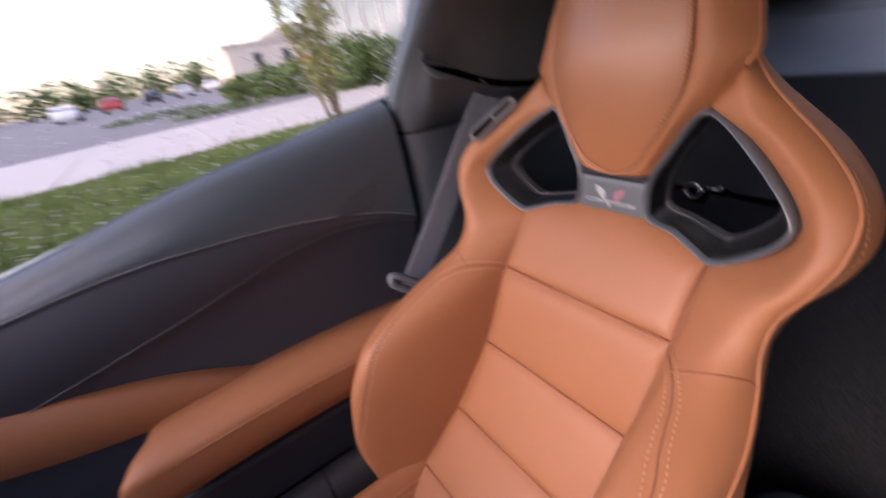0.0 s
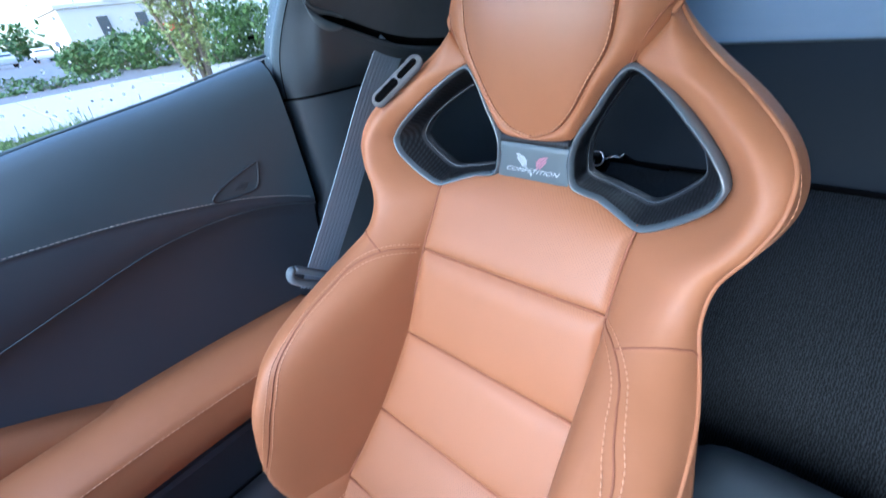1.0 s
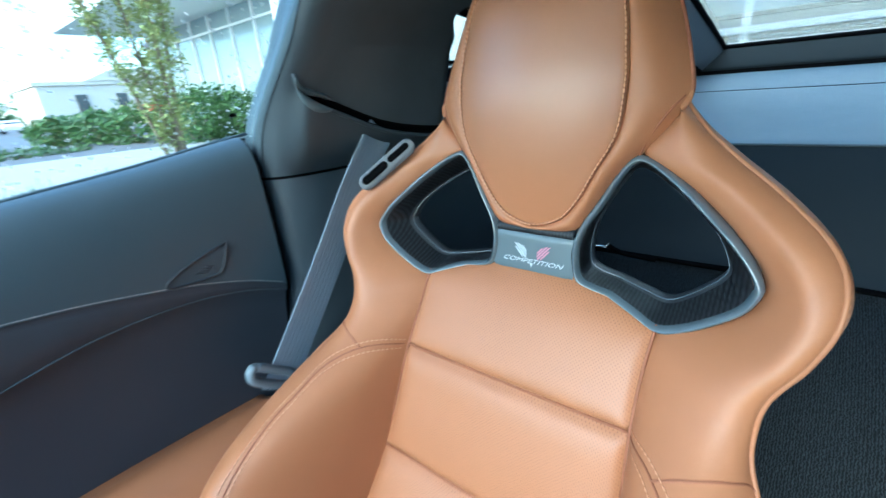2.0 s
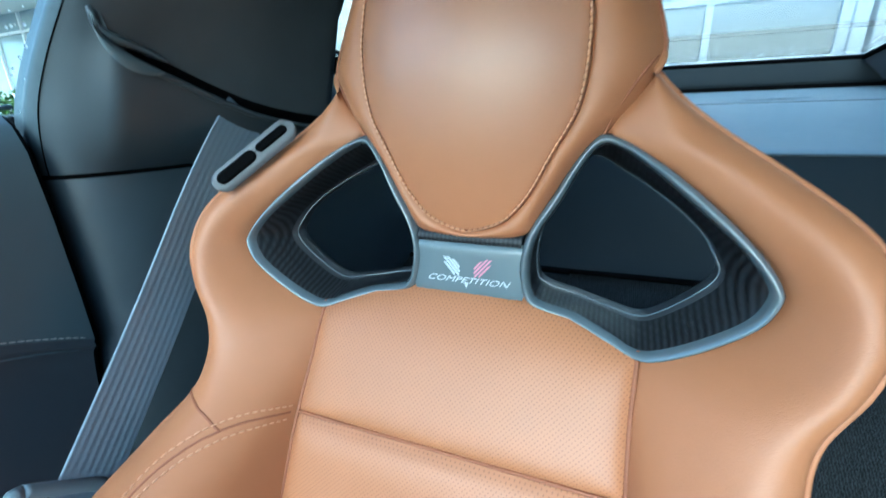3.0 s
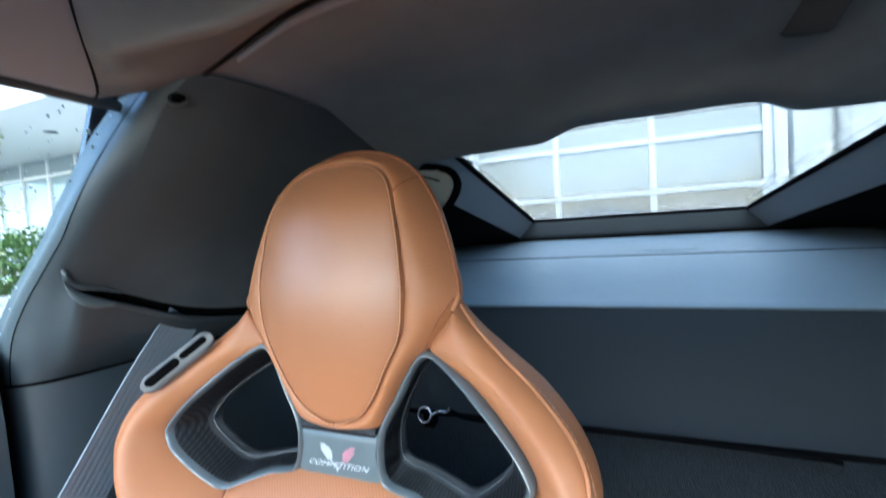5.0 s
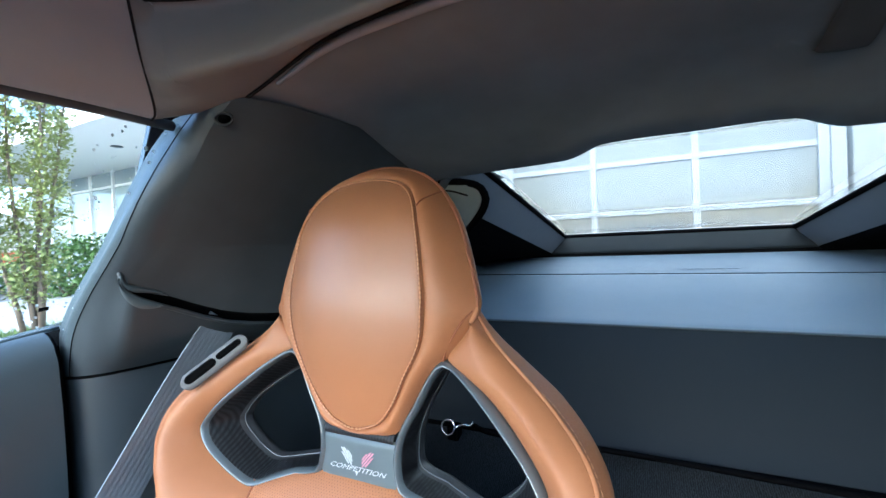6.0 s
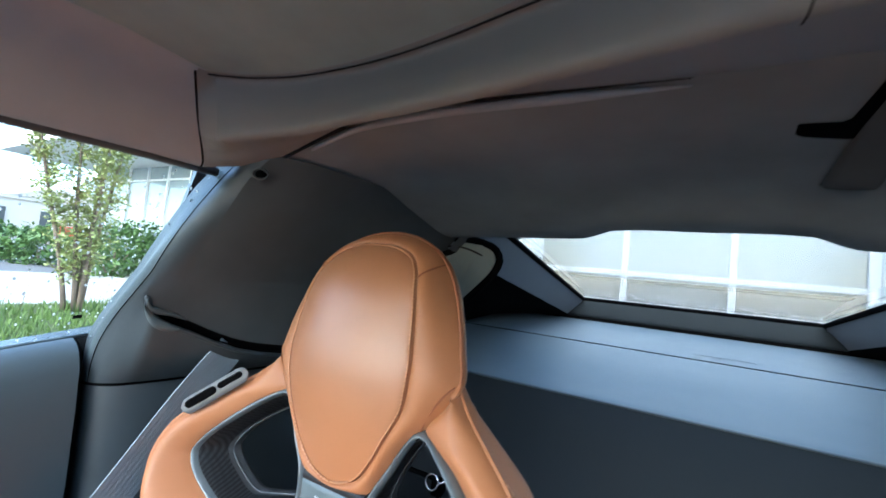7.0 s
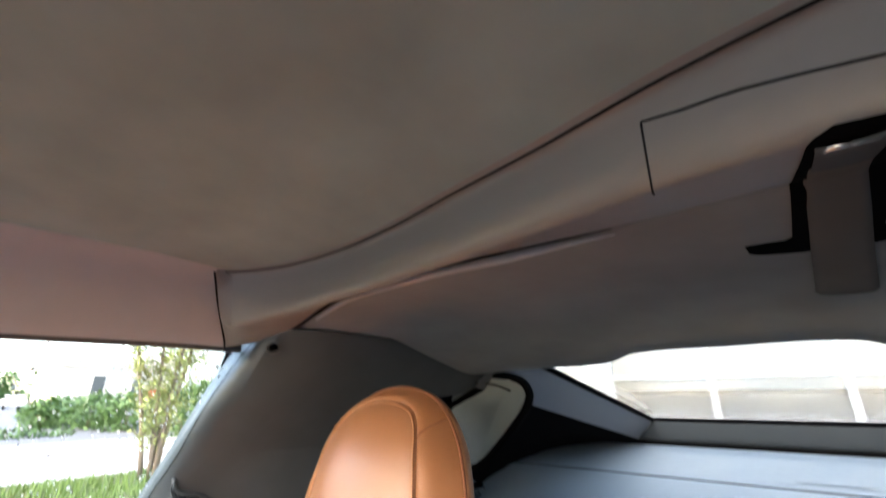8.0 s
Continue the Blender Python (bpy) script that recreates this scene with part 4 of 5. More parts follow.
for v in np.linspace(0, 1, 18):
    row = []
    posts = post_row(0.868 + (0.997 - 0.868) * v)
    for j in range(len(PICK)):
        b0, t0 = np.array(base_row[j]), np.array(slot_line[j])
        q = b0 + (t0 - b0) * v
        q = q + np.array([0.010, -0.004, 0]) * math.sin(math.pi * v) * min(1, j / 12)
        q[2] = b0[2] + (t0[2] - b0[2]) * v
        if j < 19:
            k = min(1.0, max(0.0, (j - 13) / 6))
            q = np.array(posts[j]) * (1 - k) + q * k
        row.append(q)
    mid_rows.append(row)
part("lower_strip", loft("lower_strip", [r[:STRIP + 1] for r in mid_rows], M_STRIP), quarter, "grey vinyl strip beside the door")
part("strip_gap", tube("strip_gap", [np.array(r[STRIP]) + (0.0, -0.0002, 0) for r in mid_rows], 0.0006, M_BLACK, 6), quarter)
part("middle_panel", loft("middle_panel", [r[STRIP:] for r in mid_rows], M_PILLAR), quarter, "dark vinyl pillar cover under the belt slot")
part("belt_slot", loft("belt_slot", [[np.array(p) + (-0.002, 0.004, 0.001) for p in slot_line[16:]], [np.array(p) + (-0.014, 0.010, 0.006) for p in slot_line[16:]], [np.array(p) + (0.0, -0.001, 0.001) for p in upper[0][16:]]], M_BLACK), quarter, "black belt slot")
lip = [np.array(p) + (0.001, -0.001, -0.001) for p in slot_line[15:43]]
part("slot_lip", tube("slot_lip", lip, [0.0022] * 4 + [0.003] * (len(lip) - 8) + [0.002] * 4, M_PILLAR, 8), quarter)
lip2 = [np.array(p) + (0.001, -0.001, 0.001) for p in upper[0][15:27]]
part("slot_hood", tube("slot_hood", lip2, [0.002] + [0.0035] * (len(lip2) - 3) + [0.002, 0.001], M_PILLAR, 8), quarter)
dish = []
for k, q in enumerate(np.linspace(0, 1, 12)):
    j = 16 + 9 * q
    s0, s1 = np.array(slot_line[int(j)]), np.array(slot_line[int(j) + 1])
    top = s0 + (s1 - s0) * (j - int(j))
    drop = 0.013 * math.sin(math.pi * min(1.0, 0.12 + 0.88 * q)) ** 0.8
    dish.append([top + np.array([0.0035, -0.004, -drop * f + 0.0015]) + np.array([0.0025, -0.002, 0]) * math.sin(math.pi * f) for f in (0, 0.2, 0.5, 0.8, 1.0)])
part("slot_rim", loft("slot_rim", dish, M_SLOTLIP), quarter, "pale dished rim of the belt slot")
hood = [np.array(upper[0][k]) + (0.003, -0.003, 0.001) for k in (16, 18, 20, 23, 26)]
part("slot_rim", tube("slot_rim", curve_through(hood, 20), list(np.linspace(0.0015, 0.004, 8)) + list(np.linspace(0.004, 0.0008, 12)), M_SLOTLIP, 8), quarter)
lower = [post_row(z) for z in np.linspace(0.25, 0.864, 20)]
part("lower_panel", loft("lower_panel", lower, M_PILLAR), quarter, "dark vinyl lower pillar cover")
part("post_gap", loft("post_gap", [[(p[0] - 0.003, p[1], z) for p in post_row(0.866, 0.0)] for z in (0.8635, 0.8685)], M_BLACK), quarter)

# small fixed window behind the suede panel
quarter_win = thing("window_3", (-0.7, 0.4, 0.9), "small fixed quarter window behind the suede panel", "car window", kind="structure")
part("sill_lining", loft("sill_lining", [[(-0.635, y, 0.885), (-0.690, y, 0.90), (-0.706, y, 0.95), (-0.704, y, 1.010), (-0.712, y, 1.0165)] for y in np.linspace(0.10, 0.66, 10)], M_COVER, flip=True), quarter_win, "grey lining under the quarter window")
part("seal", tube("seal", [(-0.703, y, 1.0175) for y in np.linspace(0.10, 0.66, 10)], 0.0035, M_BLACK, 8), quarter_win, "black rubber seal")
qp = part("pane", slab("pane", [(-0.708, 0.16, 1.012), (-0.708, 0.62, 1.012), (-0.632, 0.62, 1.110), (-0.640, 0.16, 1.118)], (-0.004, 0, -0.002), M_GLASS), quarter_win)
qp.visible_shadow = False

# ---- roof: lining, side rail, rear beam, rear header ----
roof = thing("ceiling", (0, -0.4, 1.2), "dark suede roof lining with moulded rails", "car roof", kind="structure")
EDGE = table([-0.52, -0.488, -0.45, -0.408, -0.312, -0.194, -0.128, -0.043, 0.042, 0.128, 0.2, 0.3, 0.4, 0.488, 0.52], [-0.20, -0.150, -0.122, -0.106, -0.096, -0.108, -0.122, -0.138, -0.157, -0.166, -0.165, -0.15, -0.13, -0.15, -0.20])
rows = []
for t in np.linspace(0, 1, 20):
    rows.append([(x, float(EDGE(x)) * (1 - t) - 0.72 * t, 1.249 + 0.018 * (1 - (x / 0.49) ** 2) * min(1, t * 6) - 0.02 * t * t) for x in np.linspace(-0.488, 0.488, 60)])
part("roof_lining", loft("roof_lining", rows, M_LINER), roof, "brown-grey suede roof lining")
LOWY = table([-0.53, -0.50, -0.45, -0.40, -0.35, -0.234, -0.1, 0.0, 0.2], [-0.060, -0.052, -0.046, -0.050, -0.060, -0.072, -0.062, -0.048, -0.045])
LOWZ = table([-0.53, -0.50, -0.45, -0.40, -0.35, -0.234, -0.1, 0.0, 0.2], [1.160, 1.170, 1.188, 1.201, 1.208, 1.212, 1.215, 1.219, 1.222])


def beam_row(x):
    """The beam's section at x: front face, ridge, underside, turned-up edge."""
    m = -abs(x)
    ye, yl, zl = float(EDGE(np.clip(x, -0.488, 0.488))), float(LOWY(m)), float(LOWZ(m))
    ze = 1.247
    yr = ye * 0.75 + yl * 0.25
    zr = zl - 0.015 * min(1.0, max(0.0, (0.47 - abs(x)) / 0.10))
    return [(x, ye - 0.012, ze + 0.006), (x, ye + 0.001, ze), (x, ye + 0.006, ze - 0.003), (x, ye * 0.45 + yr * 0.55, ze * 0.5 + zr * 0.5 - 0.001), (x, yr - 0.006, zr + 0.0055), (x, yr - 0.001, zr + 0.0008), (x, yr + 0.004, zr), (x, yr * 0.6 + yl * 0.4, zr * 0.7 + zl * 0.3), (x, yr * 0.25 + yl * 0.75, zr * 0.25 + zl * 0.75 - 0.001), (x, yl, zl), (x, yl + 0.006, zl + 0.002), (x, yl + 0.012, zl + 0.012)]


beam_rows = [beam_row(x) for x in np.linspace(-0.47, 0.47, 110)]
part("rear_beam", loft("rear_beam", [curve_through(r, 40) for r in beam_rows], M_ROOFPL, flip=True), roof, "moulded grey roof beam")
HDRZ = table([-0.60, -0.30, -0.20, -0.165, -0.125, -0.10, 0.0, 0.2], [1.130, 1.145, 1.1475, 1.149, 1.157, 1.159, 1.160, 1.160])


def header_row(x):
    """The header fabric's section at x, from the beam to the glass."""
    m = -abs(x)
    yl, zl, zh = float(LOWY(max(m, -0.53))), float(LOWZ(max(m, -0.53))), float(HDRZ(m))
    yh = 0.32 + 0.04 * min(1, max(0, (abs(x) - 0.12) / 0.06))
    return curve_through([(x, yl + 0.004, zl + 0.008), (x, yl + 0.012, zl + 0.003), (x, yl + 0.05, zl - 0.001), (x, 0.10, zl * 0.78 + zh * 0.22 + 0.004), (x, 0.21, zl * 0.40 + zh * 0.60 + 0.004), (x, yh - 0.05, zh + 0.006), (x, yh - 0.008, zh + 0.001), (x, yh + 0.004, zh), (x, yh + 0.012, zh + 0.01), (x, yh + 0.02, zh + 0.06)], 40)


@functools.lru_cache(maxsize=None)
def roof_sections(x):
    return curve_through(beam_row(x), 40), header_row(x)


def under_roof(x, y, off=0.0):
    """The point under the beam or the header at x, y, off metres below the skin."""
    b, h = roof_sections(round(float(x), 3))
    zb = float(np.interp(y, b[:, 1], b[:, 2], right=9.0))
    zh = float(np.interp(y, h[:, 1], h[:, 2], left=9.0))
    return np.array([x, y, min(zb, zh) - off])


fab_rows = [header_row(x) for x in np.linspace(-0.56, 0.56, 120)]
part("rear_header", loft("rear_header", fab_rows, M_HEADER, flip=True), roof, "dark suede header above the rear window")
for s in (-1, 1):
    rail_rows = []
    for y in np.linspace(-0.09, -0.95, 40):
        d = 0.03 * max(0, (-0.15 - y)) + 0.10 * max(0, (-0.45 - y)) ** 2
        rail_rows.append([(s * x, y, z - d) for x, z in curve_through([(-0.600, 1.185), (-0.570, 1.172), (-0.548, 1.164), (-0.535, 1.165), (-0.520, 1.178), (-0.500, 1.208), (-0.484, 1.236), (-0.474, 1.246), (-0.466, 1.252)], 24)])
    part("side_rail", loft("side_rail", rail_rows, M_RAIL, flip=s < 0), roof, "moulded grey roof side rail")
    gap = curve_through([(s * -0.549, -0.090, 1.163), (s * -0.535, -0.094, 1.166), (s * -0.519, -0.106, 1.180), (s * -0.497, -0.128, 1.212), (s * -0.474, -0.148, 1.245)], 20)
    part("rail_gap", tube("rail_gap", gap + np.array([s * 0.001, 0, -0.0005]), 0.0012, M_CREASE, 6), roof)
    part("rail_seal", tube("rail_seal", [(s * (-0.560), y, 1.165 - 0.03 * max(0, (-0.15 - y)) - 0.10 * max(0, (-0.45 - y)) ** 2) for y in np.linspace(-0.06, -0.95, 24)], 0.006, M_GREYPL, 8), roof, "grey rubber seal")
    beam_end = curve_through(beam_rows[0], 26)[::-1]
    rows = []
    for t in np.linspace(0, 1, 12):
        row = []
        for k in range(26):
            g = gap[int(k * 19 / 25)]
            a, e = np.array([g[0] * s, g[1], g[2]]), np.array(beam_end[k])
            q = a + (e - a) * t
            q[2] -= 0.004 * math.sin(math.pi * t)
            row.append((s * q[0], q[1], q[2]))
        rows.append(row)
    part("corner_fill", loft("corner_fill", rows, M_ROOFPL, flip=s < 0), roof, "moulded grey roof corner")
    end = -0.03 if s > 0 else -0.20
    part("beam_gap", tube("beam_gap", [(x if s > 0 else -x, float(LOWY(x)) + 0.008, float(LOWZ(x)) + 0.001) for x in np.linspace(-0.525, end, 60)], [0.0019] * 36 + list(np.linspace(0.0019, 0.0004, 24)), M_CREASE, 6), roof)
    part("header_piping", tube("header_piping", [(x if s > 0 else -x, float(LOWY(x)) + 0.016, float(LOWZ(x)) - 0.001) for x in np.linspace(-0.42, end, 50)], list(np.linspace(0.002, 0.0050, 20)) + [0.0050] * 18 + list(np.linspace(0.0050, 0.0006, 12)), M_RAIL, 8), roof, "grey piping of the header")
part("lining_gap", tube("lining_gap", [(x, float(EDGE(x)) - 0.001, 1.2465) for x in np.linspace(-0.486, 0.486, 90)], 0.0008, M_CREASE, 6), roof)
part("latch_hole", tube("latch_hole", [(-0.478, -0.056, 1.160), (-0.490, -0.030, 1.176)], 0.0055, M_BLACK, 12), roof, "small dark latch hole")
ring = [(-0.478 + 0.008 * math.cos(w), -0.055 + 0.005 * math.cos(w), 1.161 + 0.0065 * math.sin(w)) for w in np.linspace(0, 6.28, 24)]
part("latch_ring", tube("latch_ring", ring, 0.0016, M_PLASTIC, 6), roof)
# latch at the middle of the rear beam
latch = thing("roof_latch", (0.09, -0.02, 1.19), "dark roof latch handle in a black recess", "latch")
seam = curve_through([(0.20, -0.150), (0.122, -0.1506), (0.0818, -0.1497), (0.0537, -0.1476), (0.0190, -0.1430)], 30)
part("cover_gap", tube("cover_gap", [under_roof(x, y, 0.0004) for x, y in seam], 0.0007, M_CREASE, 6), latch)
part("cover_gap", tube("cover_gap", [under_roof(x, y, 0.0004) for x, y in curve_through([(0.0188, -0.1429), (0.0169, -0.1344), (0.0151, -0.1246), (0.0148, -0.119)], 14)], 0.0006, M_CREASE, 6), latch)
LEFT = lambda y: np.interp(y, [-0.142, -0.139, -0.134, -0.083, 0.040, 0.046, 0.0465, 0.068, 0.074, 0.080], [0.088, 0.082, 0.0785, 0.0772, 0.0772, 0.073, 0.047, 0.049, 0.056, 0.082])
well_rows = []
for y in np.concatenate([np.linspace(-0.142, -0.10, 12), np.linspace(-0.095, 0.03, 12), [0.034, 0.04, 0.0455, 0.0466], np.linspace(0.05, 0.08, 10)]):
    x0 = float(LEFT(y))
    well_rows.append([under_roof(x, y, 0.0012) for x in np.linspace(x0, 0.204 - x0, 12)])
part("latch_recess", loft("latch_recess", well_rows, M_BLACK), latch, "black latch recess")
LIPX = table([-0.1305, -0.092, 0.06, 0.15, 0.17], [0.0815, 0.0823, 0.0876, 0.0900, 0.0905])
hand_rows = []
for y, drop in ((-0.1305, 0.0015), (-0.129, 0.003), (-0.110, 0.0035), (-0.093, 0.0035)) :
    x0 = float(LIPX(y))
    hand_rows.append([under_roof(x, y, drop + 0.001 * math.sin(math.pi * (x - x0) / (0.188 - 2 * x0 + 0.0001))) for x in np.linspace(x0, 0.188 - x0, 11)])
part("latch_lip", loft("latch_lip", hand_rows, M_SUEDE), latch, "dark upper lip of the handle")
hand_rows = []
for y, drop in ((-0.0915, 0.0020), (-0.0905, 0.004), (-0.088, 0.0045), (-0.05, 0.005), (0.0, 0.005), (0.06, 0.006), (0.10, 0.009), (0.14, 0.012), (0.16, 0.012), (0.172, 0.008), (0.178, -0.002)):
    x0 = float(LIPX(y))
    wide = 0.0245 + 0.018 * max(0.0, (y + 0.09) / 0.25)
    hand_rows.append([under_roof(x0 + wide * q, y, drop * (0.75 + 0.25 * math.sin(math.pi * q)) if 0.02 < q < 0.98 else drop * 0.4) for q in np.linspace(0, 1, 13)])
part("latch_handle", loft("latch_handle", hand_rows, M_HANDLE), latch, "dark suede-covered pull handle")
part("latch_pin", tube("latch_pin", [under_roof(0.0846, -0.1336, 0.004), under_roof(0.0925, -0.1326, 0.004)], 0.0012, M_CHROME, 8), latch, "bright metal latch pin")
part("latch_rod", tube("latch_rod", [under_roof(0.084, -0.1300, 0.004), under_roof(0.1017, -0.1298, 0.004)], 0.0005, M_CHROME, 6), latch)

# ---- rear: cargo cover, window, carpeted bulkhead ----
cover = thing("cargo_cover", (0, 0.8, 0.7), "grey vinyl cargo cover with a dark front panel", "cargo cover")
XR = np.linspace(-0.66, 0.66, 60)


def across(profile, mat, name, label, sag=0.0, parent=cover):
    rows = [[(x, y, z - sag * (x / 0.66) ** 2) for y, z in profile] for x in XR]
    return part(name, loft(name, rows, mat, flip=True), parent, label)


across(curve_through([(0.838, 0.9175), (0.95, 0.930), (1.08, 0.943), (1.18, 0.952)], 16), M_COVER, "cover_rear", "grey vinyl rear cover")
across([(0.832, 0.9125), (0.8345, 0.9105), (0.8385, 0.9125)], M_BLACK, "cover_gap", "")
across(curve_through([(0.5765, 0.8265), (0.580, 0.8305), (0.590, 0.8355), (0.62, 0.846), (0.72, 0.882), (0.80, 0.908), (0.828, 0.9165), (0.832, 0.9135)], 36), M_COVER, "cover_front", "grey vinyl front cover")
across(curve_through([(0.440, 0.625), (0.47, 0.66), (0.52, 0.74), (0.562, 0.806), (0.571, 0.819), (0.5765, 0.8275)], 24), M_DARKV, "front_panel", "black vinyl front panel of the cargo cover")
part("edge_piping", tube("edge_piping", [(x, 0.5770, 0.8285) for x in XR], 0.0024, M_VINYL, 8), cover)
# creased rear end of the cover
part("cover_badge", slab("cover_badge", [(0.02, 0.88, 0.9245), (0.055, 0.905, 0.9275), (0.075, 0.93, 0.930), (0.09, 0.905, 0.9275), (0.15, 0.88, 0.9245)], (0, 0, 0.0006), M_COVER), cover)
part("panel_gap", tube("panel_gap", [(x, 0.437, 0.624) for x in XR], 0.006, M_BLACK, 8), cover)
part("cover_strap", tube("cover_strap", curve_through([(-0.30, 0.428, 0.628), (-0.1, 0.424, 0.632), (0.10, 0.420, 0.630), (0.22, 0.418, 0.628), (0.24, 0.425, 0.622)], 30), 0.005, M_BLACK, 8), cover, "black elastic strap")

bulkhead = thing("wall_rear", (0, 0.3, 0.3), "black carpeted bulkhead behind the seats", "bulkhead", kind="structure")
across(curve_through([(0.02, 0.30), (0.10, 0.42), (0.20, 0.505), (0.32, 0.575), (0.42, 0.618), (0.455, 0.628)], 26), M_CARPET, "carpet", "black ribbed carpet", parent=bulkhead)
tunnel = thing("centre_console", (0, -0.3, 0.2), "dark grey vinyl rear end of the centre console", "console")
rows = []
for y in np.linspace(0.06, -0.9, 40):
    e = max(0.0, (y + 0.11) / 0.17)
    w, h = 0.128 - 0.03 * e ** 2, 0.511 - 0.17 * e ** 2.4
    rows.append([(x, y, z) for x, z in curve_through([(-w, 0.2), (-w, h - 0.10), (-w + 0.004, h - 0.04), (-w + 0.02, h - 0.012), (-w + 0.05, h), (0, h + 0.004), (w - 0.05, h), (w - 0.02, h - 0.012), (w - 0.004, h - 0.04), (w, h - 0.10), (w, 0.2)], 40)])
part("console_lid", loft("console_lid", [r[9:31] for r in rows], M_PILLAR), tunnel, "smooth dark grey vinyl lid")
part("console_side", loft("console_side", [r[:10] for r in rows], M_PLASTIC), tunnel, "dark plastic console side")
part("console_side", loft("console_side", [r[30:] for r in rows], M_PLASTIC), tunnel, "dark plastic console side")
part("console_end", loft("console_end", [rows[0], [(x, y + 0.004, 0.2) for x, y, z in rows[0]]], M_PLASTIC), tunnel, "dark plastic console end")

hook = thing("tie_down_ring", (-0.43, 0.385, 0.61), "chrome tie-down ring on the cargo cover", "ring")
ringp = [(-0.434 + 0.014 * math.cos(w), 0.385 + 0.004 * math.sin(w), 0.644 + 0.014 * math.sin(w)) for w in np.linspace(0, 2 * math.pi, 28)]
part("ring", tube("ring", ringp, 0.0022, M_CHROME, 8), hook, "chrome ring")
part("clip", tube("clip", curve_through([(-0.420, 0.386, 0.644), (-0.405, 0.392, 0.650), (-0.392, 0.398, 0.648), (-0.385, 0.40, 0.655)], 14), 0.0028, M_CHROME, 8), hook, "chrome snap clip")
part("strap", tube("strap", curve_through([(-0.385, 0.40, 0.65), (-0.36, 0.41, 0.635), (-0.30, 0.415, 0.630)], 14), 0.005, M_BLACK, 8), hook, "black strap")
part("base", block("base", (-0.445, 0.40, 0.60), (-0.42, 0.425, 0.64), M_BLACK, 0.004), hook)

rearwin = thing("window_1", (0, 0.9, 1.0), "sloping rear hatch window in a dark frame", "car window", kind="structure")
gA, gB, gC, gD = (-0.315, 1.185, 1.032), (0.345, 1.185, 1.032), (0.405, 0.36, 1.20), (-0.375, 0.36, 1.20)
rp = part("pane", slab("pane", [(-0.45, 1.25, 1.022), (0.48, 1.25, 1.022), (0.50, 0.30, 1.214), (-0.50, 0.30, 1.214)], (0, 0, 0.004), M_GLASS), rearwin, "rear window glass with water spots")
rp.visible_shadow = False
for s, lo, hi in ((-1, gA, gD), (1, gB, gC)):
    lo, hi = np.array(lo), np.array(hi)
    o = np.array([s * 1.0, 0, 0])
    fr = [[lo + o * 0.0 + (0, 0, -0.004), hi + o * 0.0 + (0, 0, -0.004)], [lo + o * 0.006 + (0, 0, -0.020), hi + o * 0.006 + (0, 0, -0.020)], [lo + o * 0.05 + (0, 0.0, -0.066), hi + o * 0.06 + (0, 0, -0.085)], [lo + o * 0.06 + (0, 0, -0.075), hi + o * 0.14 + (0, 0, -0.12)], [lo + o * 0.25 + (0, 0, -0.08), hi + o * 0.30 + (0, 0, -0.30)], [lo + o * 0.36 + (0, 0, -0.085), hi + o * 0.33 + (0, 0, -0.45)]]
    part("side_frame", loft("side_frame", [list(np.array([a + (b - a) * t for t in np.linspace(0, 1, 12)])) for a, b in fr[:3]], M_GREYPL, flip=s > 0), rearwin, "grey plastic hatch frame")
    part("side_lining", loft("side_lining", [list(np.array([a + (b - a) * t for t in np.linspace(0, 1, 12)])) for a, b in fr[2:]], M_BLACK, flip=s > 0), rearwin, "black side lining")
    part("glass_seal", tube("glass_seal", [lo + (hi - lo) * t + np.array([0, 0, -0.006]) for t in np.linspace(0, 1, 10)], 0.007, M_BLACK, 8), rearwin)
part("bottom_frame", loft("bottom_frame", [[(x, y, z) for y, z in curve_through([(1.19, 1.030), (1.186, 1.022), (1.183, 1.012), (1.180, 0.985), (1.182, 0.966), (1.20, 0.960)], 14)] for x in np.linspace(-0.42, 0.44, 30)], M_DARKV), rearwin, "dark plastic lower hatch frame")
part("glass_seal", tube("glass_seal", [(x, 1.186, 1.027) for x in np.linspace(-0.33, 0.36, 20)], 0.006, M_BLACK, 8), rearwin)
# flat black sheet that paints the shade below the hatch frame
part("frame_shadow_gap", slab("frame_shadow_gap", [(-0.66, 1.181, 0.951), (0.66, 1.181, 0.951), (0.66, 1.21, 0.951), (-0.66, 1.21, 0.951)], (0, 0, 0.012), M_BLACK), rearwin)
# grip cover next to the headrest
grip = thing("hatch_bracket", (-0.46, 0.5, 1.08), "grey plastic cover with a black rubber edge", "bracket")
br = curve_through([(-0.50, 0.385, 1.135), (-0.42, 0.385, 1.139), (-0.365, 0.392, 1.128), (-0.350, 0.40, 1.108), (-0.352, 0.40, 1.088), (-0.372, 0.40, 1.060), (-0.43, 0.395, 1.000), (-0.47, 0.39, 0.97), (-0.56, 0.385, 0.95)], 40)
face = [br[0] + (0, 0, 0.0)] + list(br[1:])
part("cover", slab("cover", face, (0, 0.03, 0), M_BRACKET), grip, "pale grey plastic cover")
part("cover_step", tube("cover_step", curve_through([(-0.50, 0.383, 1.120), (-0.42, 0.383, 1.122), (-0.372, 0.387, 1.108)], 20), 0.0018, M_BLACK, 6), grip)
part("rubber_edge", tube("rubber_edge", br + np.array([0.006, 0.008, 0]), 0.0085, M_BLACK, 8), grip, "black rubber edge")

